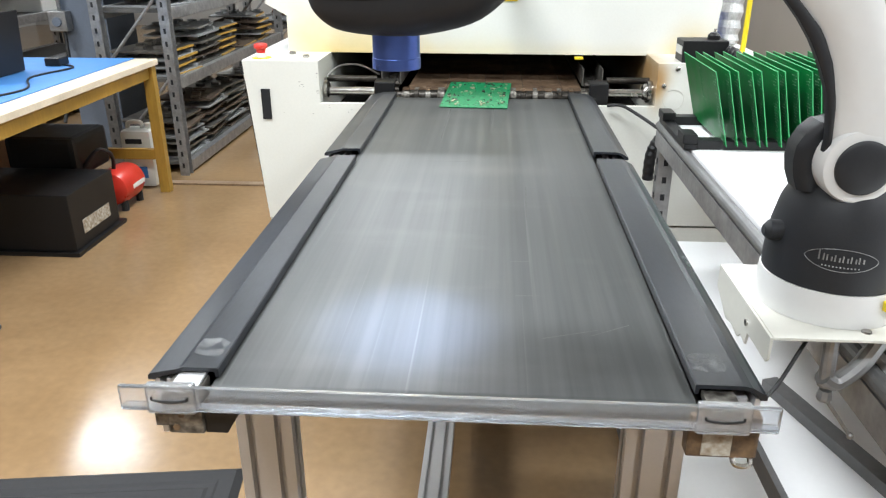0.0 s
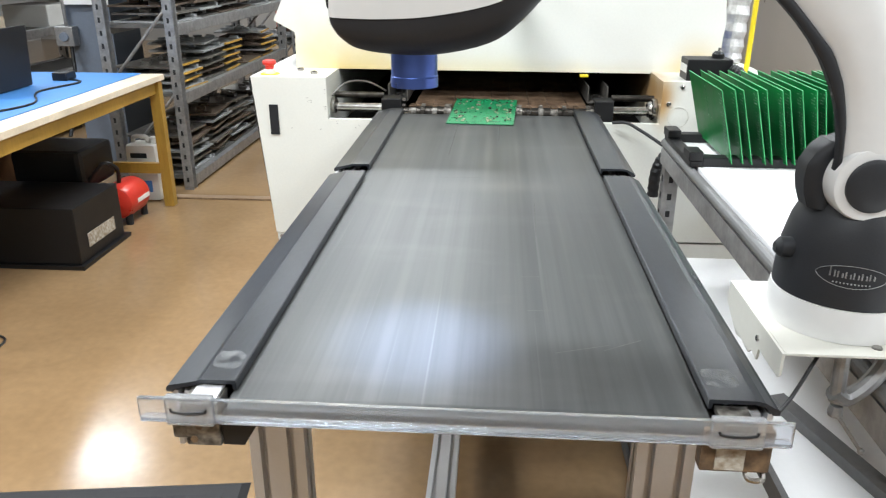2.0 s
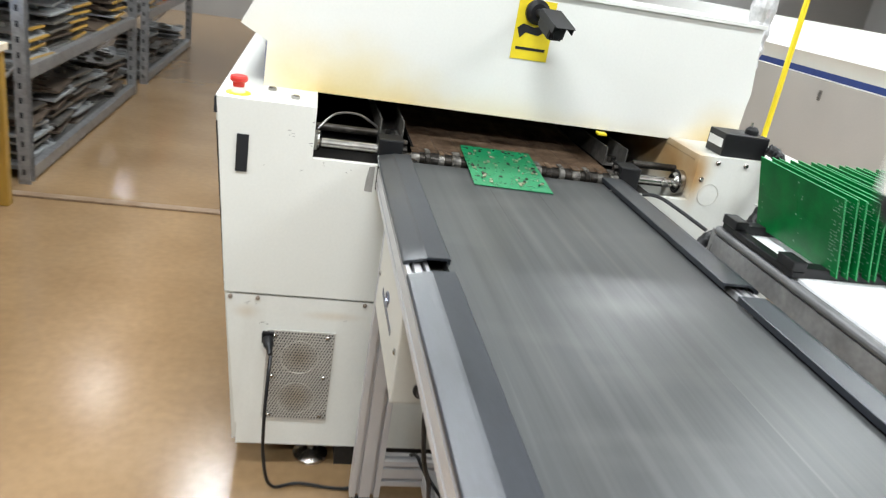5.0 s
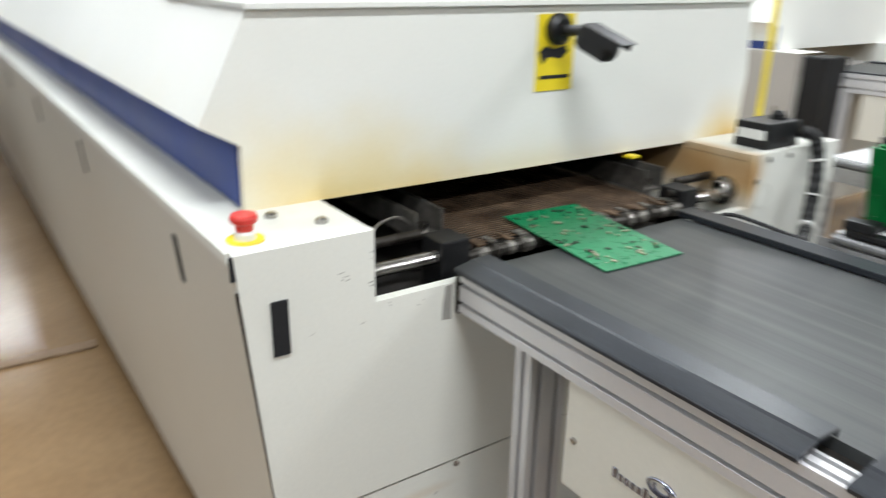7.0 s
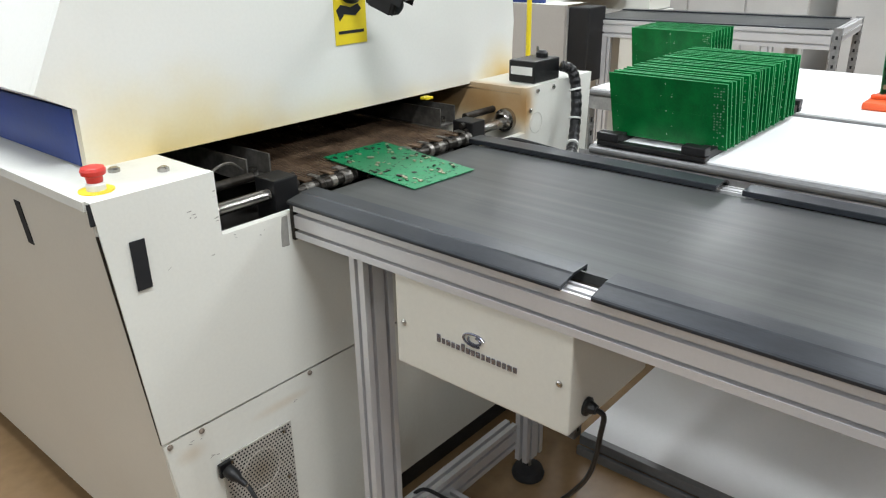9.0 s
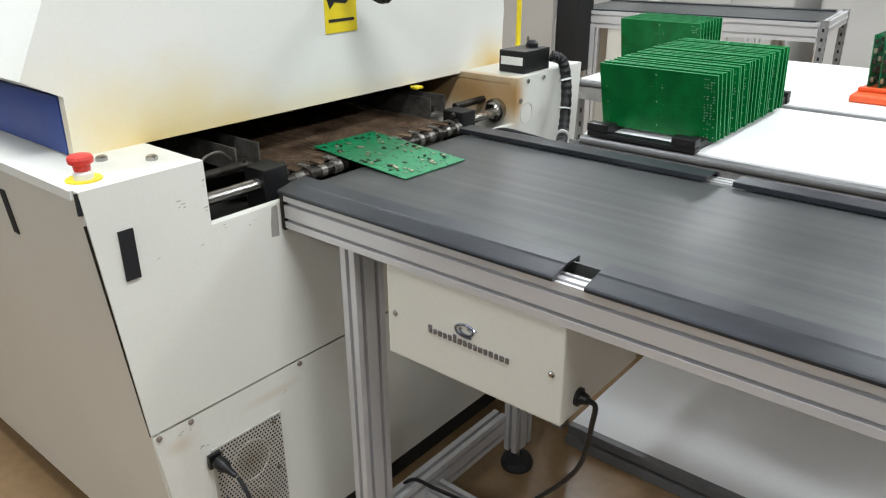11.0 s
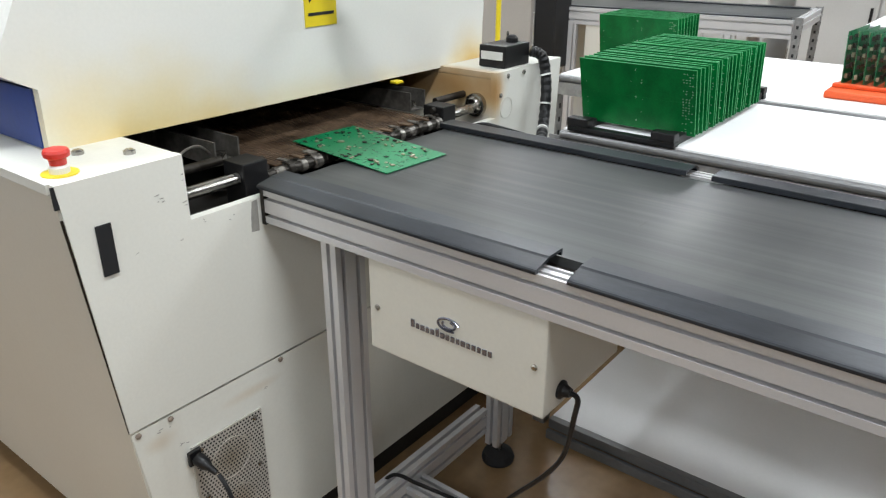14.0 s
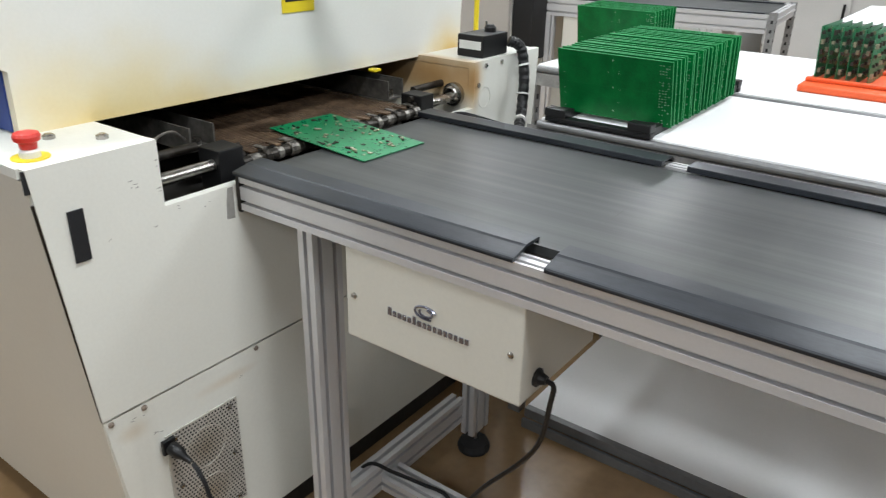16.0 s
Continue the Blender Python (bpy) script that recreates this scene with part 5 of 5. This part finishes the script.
PALLETS = [link("pallet_pattern", pallet_mesh(k), (RAILSTEEL, FIBRE, SHELFPAINT)[k]) for k in range(3)]
for p in PALLETS:
    scene.collection.objects.unlink(p)
TIPS = bpy.data.meshes.new("tip_pattern")
bm = bmesh.new()
box(bm, 0.1905, 0.204, -0.17, 0.17, 0.0, 0.012)
bm.to_mesh(TIPS)
bm.free()
TIPS.materials.append(WOODYELLOW)


def racking(x1, y0, y1, levels, label, depth=0.48, fill=True, seed=1, sparse=0.15):
    ob = thing("storage_rack", label, "rack", "storage racks")
    rng = random.Random(seed)
    for y in (y0, y1 - 0.06):
        for x in (x1 - 0.06, x1 - depth):
            po = part("upright", prism(bmesh.new(), [(x, y), (x + 0.06, y), (x + 0.06, y + 0.006), (x + 0.006, y + 0.006), (x + 0.006, y + 0.054), (x + 0.06, y + 0.054), (x + 0.06, y + 0.06), (x, y + 0.06)], 0, 2.4, "z"), GALV, ob)
            bm = bmesh.new()
            for k in range(30):
                z = 0.05 + k * 0.075
                box(bm, x + 0.02, x + 0.034, y - 0.0008, y, z, z + 0.03)
            tagged(part("hole_field", bm, SLOTBLACK, po), kind="stuff")
        for k in range(4):
            part("brace", rod(bmesh.new(), (x1 - depth + 0.06, y + 0.03, 0.2 + k * 0.5), (x1 - 0.06, y + 0.03, 0.6 + k * 0.5), 0.01, 8), GALV, ob)
    for z in levels:
        for x in (x1 - 0.045, x1 - depth):
            part("beam", new_box(x, x + 0.045, y0 + 0.061, y1 - 0.061, z - 0.06, z + 0.01, bevel=0.006), GALV, ob)
        part("deck", new_box(x1 - depth + 0.046, x1 - 0.046, y0 + 0.061, y1 - 0.061, z - 0.02, z + 0.002), SHELFDARK, ob)
        if fill:
            y = y0 + 0.32
            while y < y1 - 0.25:
                n = rng.randint(3, 9)
                zz = z + 0.003
                tips = rng.random() < 0.6 and 0.3 < z < 0.9
                for k in range(n):
                    if rng.random() < sparse:
                        continue
                    src = PALLETS[rng.randrange(3)]
                    pb = thing("soldering_pallet", "grey metal soldering pallet stacked on the rack", "pallet", "stacked soldering pallets")
                    me = new("frame", src.data)
                    me.parent = pb
                    if tips:
                        tp = new("tip", TIPS)
                        tp.parent = pb
                        tp["label"] = "yellow grip edge"
                    pb.matrix_basis = pose(x1 - depth / 2 - 0.01 + rng.uniform(-0.03, 0.02), y + rng.uniform(-0.02, 0.02), zz, 0, 0, rng.uniform(-7, 7))
                    zz += 0.047
                y += 0.43
    return ob


racking(-1.94, 4.46, 6.9, (0.075, 0.60, 1.01, 1.5), "grey steel storage rack crowded with soldering pallets", seed=2)
racking(-1.94, 7.3, 9.7, (0.075, 0.60, 1.01), "second grey steel storage rack with pallets", seed=5, sparse=0.5)
for k in range(9):
    y = 2.0 + 0.5 * k
    solid("long_carton", new_box(-4.0, -3.62, y, y + 0.44, (0.853, 1.203)[k % 2], (0.853, 1.203)[k % 2] + 0.13 + 0.02 * (k % 3), bevel=0.01), (WOODPALE, CARD, PAPER)[k % 3], "pale carton stored on the back rack", "carton", "cartons on the back rack")
racking(-3.6, 4.4, 6.9, (0.1, 0.5, 0.85, 1.2, 1.6), "grey steel storage rack standing behind the bench", seed=9, fill=False)
racking(-3.6, 1.8, 4.3, (0.1, 0.5, 0.85, 1.2, 1.6), "grey steel storage rack standing behind the bench", seed=12, fill=False)
solid("orange_crate", new_box(-2.4, -1.97, 8.2, 8.7, 0.62, 0.85, bevel=0.01), ORANGE, "bright orange crate on the far rack", "crate")

# ---- second production line ----
oven_far = thing("soldering_oven", "second long beige oven with a navy stripe and vent slots", "oven")
part("side_panel", new_box(2.2, 2.23, 3.4, 12.5, 0.14, 1.06), FARPANEL, oven_far)
part("front_panel", new_box(2.231, 3.75, 3.4, 3.43, 0.14, 0.93), WHITE, oven_far)
part("stripe", new_box(2.27, 2.29, 3.6, 12.5, 1.061, 1.19), BLUE, oven_far, "navy blue stripe")
part("ledge", new_box(2.2, 2.45, 3.4, 12.5, 1.0605, 1.0608), WHITE, oven_far)
part("hood", prism(bmesh.new(), [(2.2, 1.21), (2.3, 1.40), (3.6, 1.40), (3.75, 1.21), (3.7, 1.06), (2.3, 1.06)], 3.6, 12.5, "y"), HOODPAINT, oven_far)
part("drive_end", new_box(2.235, 2.44, 3.25, 3.395, 0.60, 1.05, bevel=0.01), BLACK, oven_far, "black drive housing")
part("right_column", new_box(3.4, 3.75, 3.431, 4.2, 0.94, 1.06), WHITE, oven_far)
for k in range(9):
    part("vent_slot", new_box(2.197, 2.2, 4.0 + k * 0.9, 4.03 + k * 0.9, 0.92, 0.99), RAILSTEEL, oven_far)
oven_far.matrix_basis = pose(0.65, 0.22, 0)
conv2 = thing("conveyor", "second aluminium belt conveyor at the far production line", "conveyor")
part("belt", new_box(0.06, 0.69, 0.0, 1.46, 0.94, 0.965, bevel=0.01), BELT, conv2)
for x in (0.0, 0.71):
    part("side_rail", prism(bmesh.new(), slotted(x, x + 0.04, 0.865, 0.965, 1, 2), -0.01, 1.46, "y"), ALU, conv2)
    part("edge_cover", new_box(x + 0.02 if x < 0.3 else x - 0.045, x + 0.085 if x < 0.3 else x + 0.02, 0.01, 1.45, 0.966, 0.974, bevel=0.002), COVER, conv2)
    for y in (0.28, 1.24):
        part("leg", prism(bmesh.new(), slotted(x, x + 0.04, y, y + 0.08, 1, 2), 0.0, 0.864, "z"), ALU, conv2)
    slotted_post(x, -0.056, 0.0, 0.98, conv2)
part("end_rail", prism(bmesh.new(), slotted(-0.012, -0.052, 0.90, 0.97, 1, 1, deep=0.006), 0.042, 0.708, "x"), ALU, conv2)
part("drive_box", new_box(0.005, 0.28, 0.80, 1.18, 0.62, 0.864, bevel=0.004), BEIGE, conv2)
part("switch_box", new_box(-0.03, -0.001, 0.60, 0.78, 0.93, 0.96, bevel=0.003), RAILSTEEL, conv2)
part("switch", new_box(-0.031, -0.006, 0.79, 0.84, 0.935, 0.965, bevel=0.004), BLACK, conv2)
conv2.matrix_basis = pose(3.18, 2.18, 0, 0, 0, 5.3)
t3 = shelf_table(3.35, 4.4, 0.6, 1.85, "white table beside the far conveyor", lower=False)

# ---- light grey machine enclosures behind the far line ----
def enclosure(x, y0, y1, height, doors, label):
    ob = thing("machine_enclosure", label, "machine", "machines behind the far line")
    part("body", new_box(x + 0.02, x + 0.8, y0, y1, 0.1, height, bevel=0.01), ENCLOSURE, ob)
    part("plinth", new_box(x + 0.05, x + 0.78, y0 + 0.02, y1 - 0.02, 0.0, 0.0995), SLOTBLACK, ob)
    w = (y1 - y0) / doors
    for k in range(doors):
        door = part("door", new_box(x, x + 0.0195, y0 + k * w + 0.008, y0 + (k + 1) * w - 0.008, 0.14, height - 0.05, bevel=0.004), ENCLOSURE, ob)
        part("handle", new_box(x - 0.012, x - 0.0005, y0 + k * w + 0.04, y0 + k * w + 0.06, height * 0.5, height * 0.5 + 0.14, bevel=0.003), BLACK, door)
    return ob


enclosure(5.3, 0.9, 2.7, 1.45, 3, "light grey steel machine enclosure with three doors")
enclosure(5.3, 2.9, 4.9, 1.30, 4, "light grey steel machine enclosure with four doors")
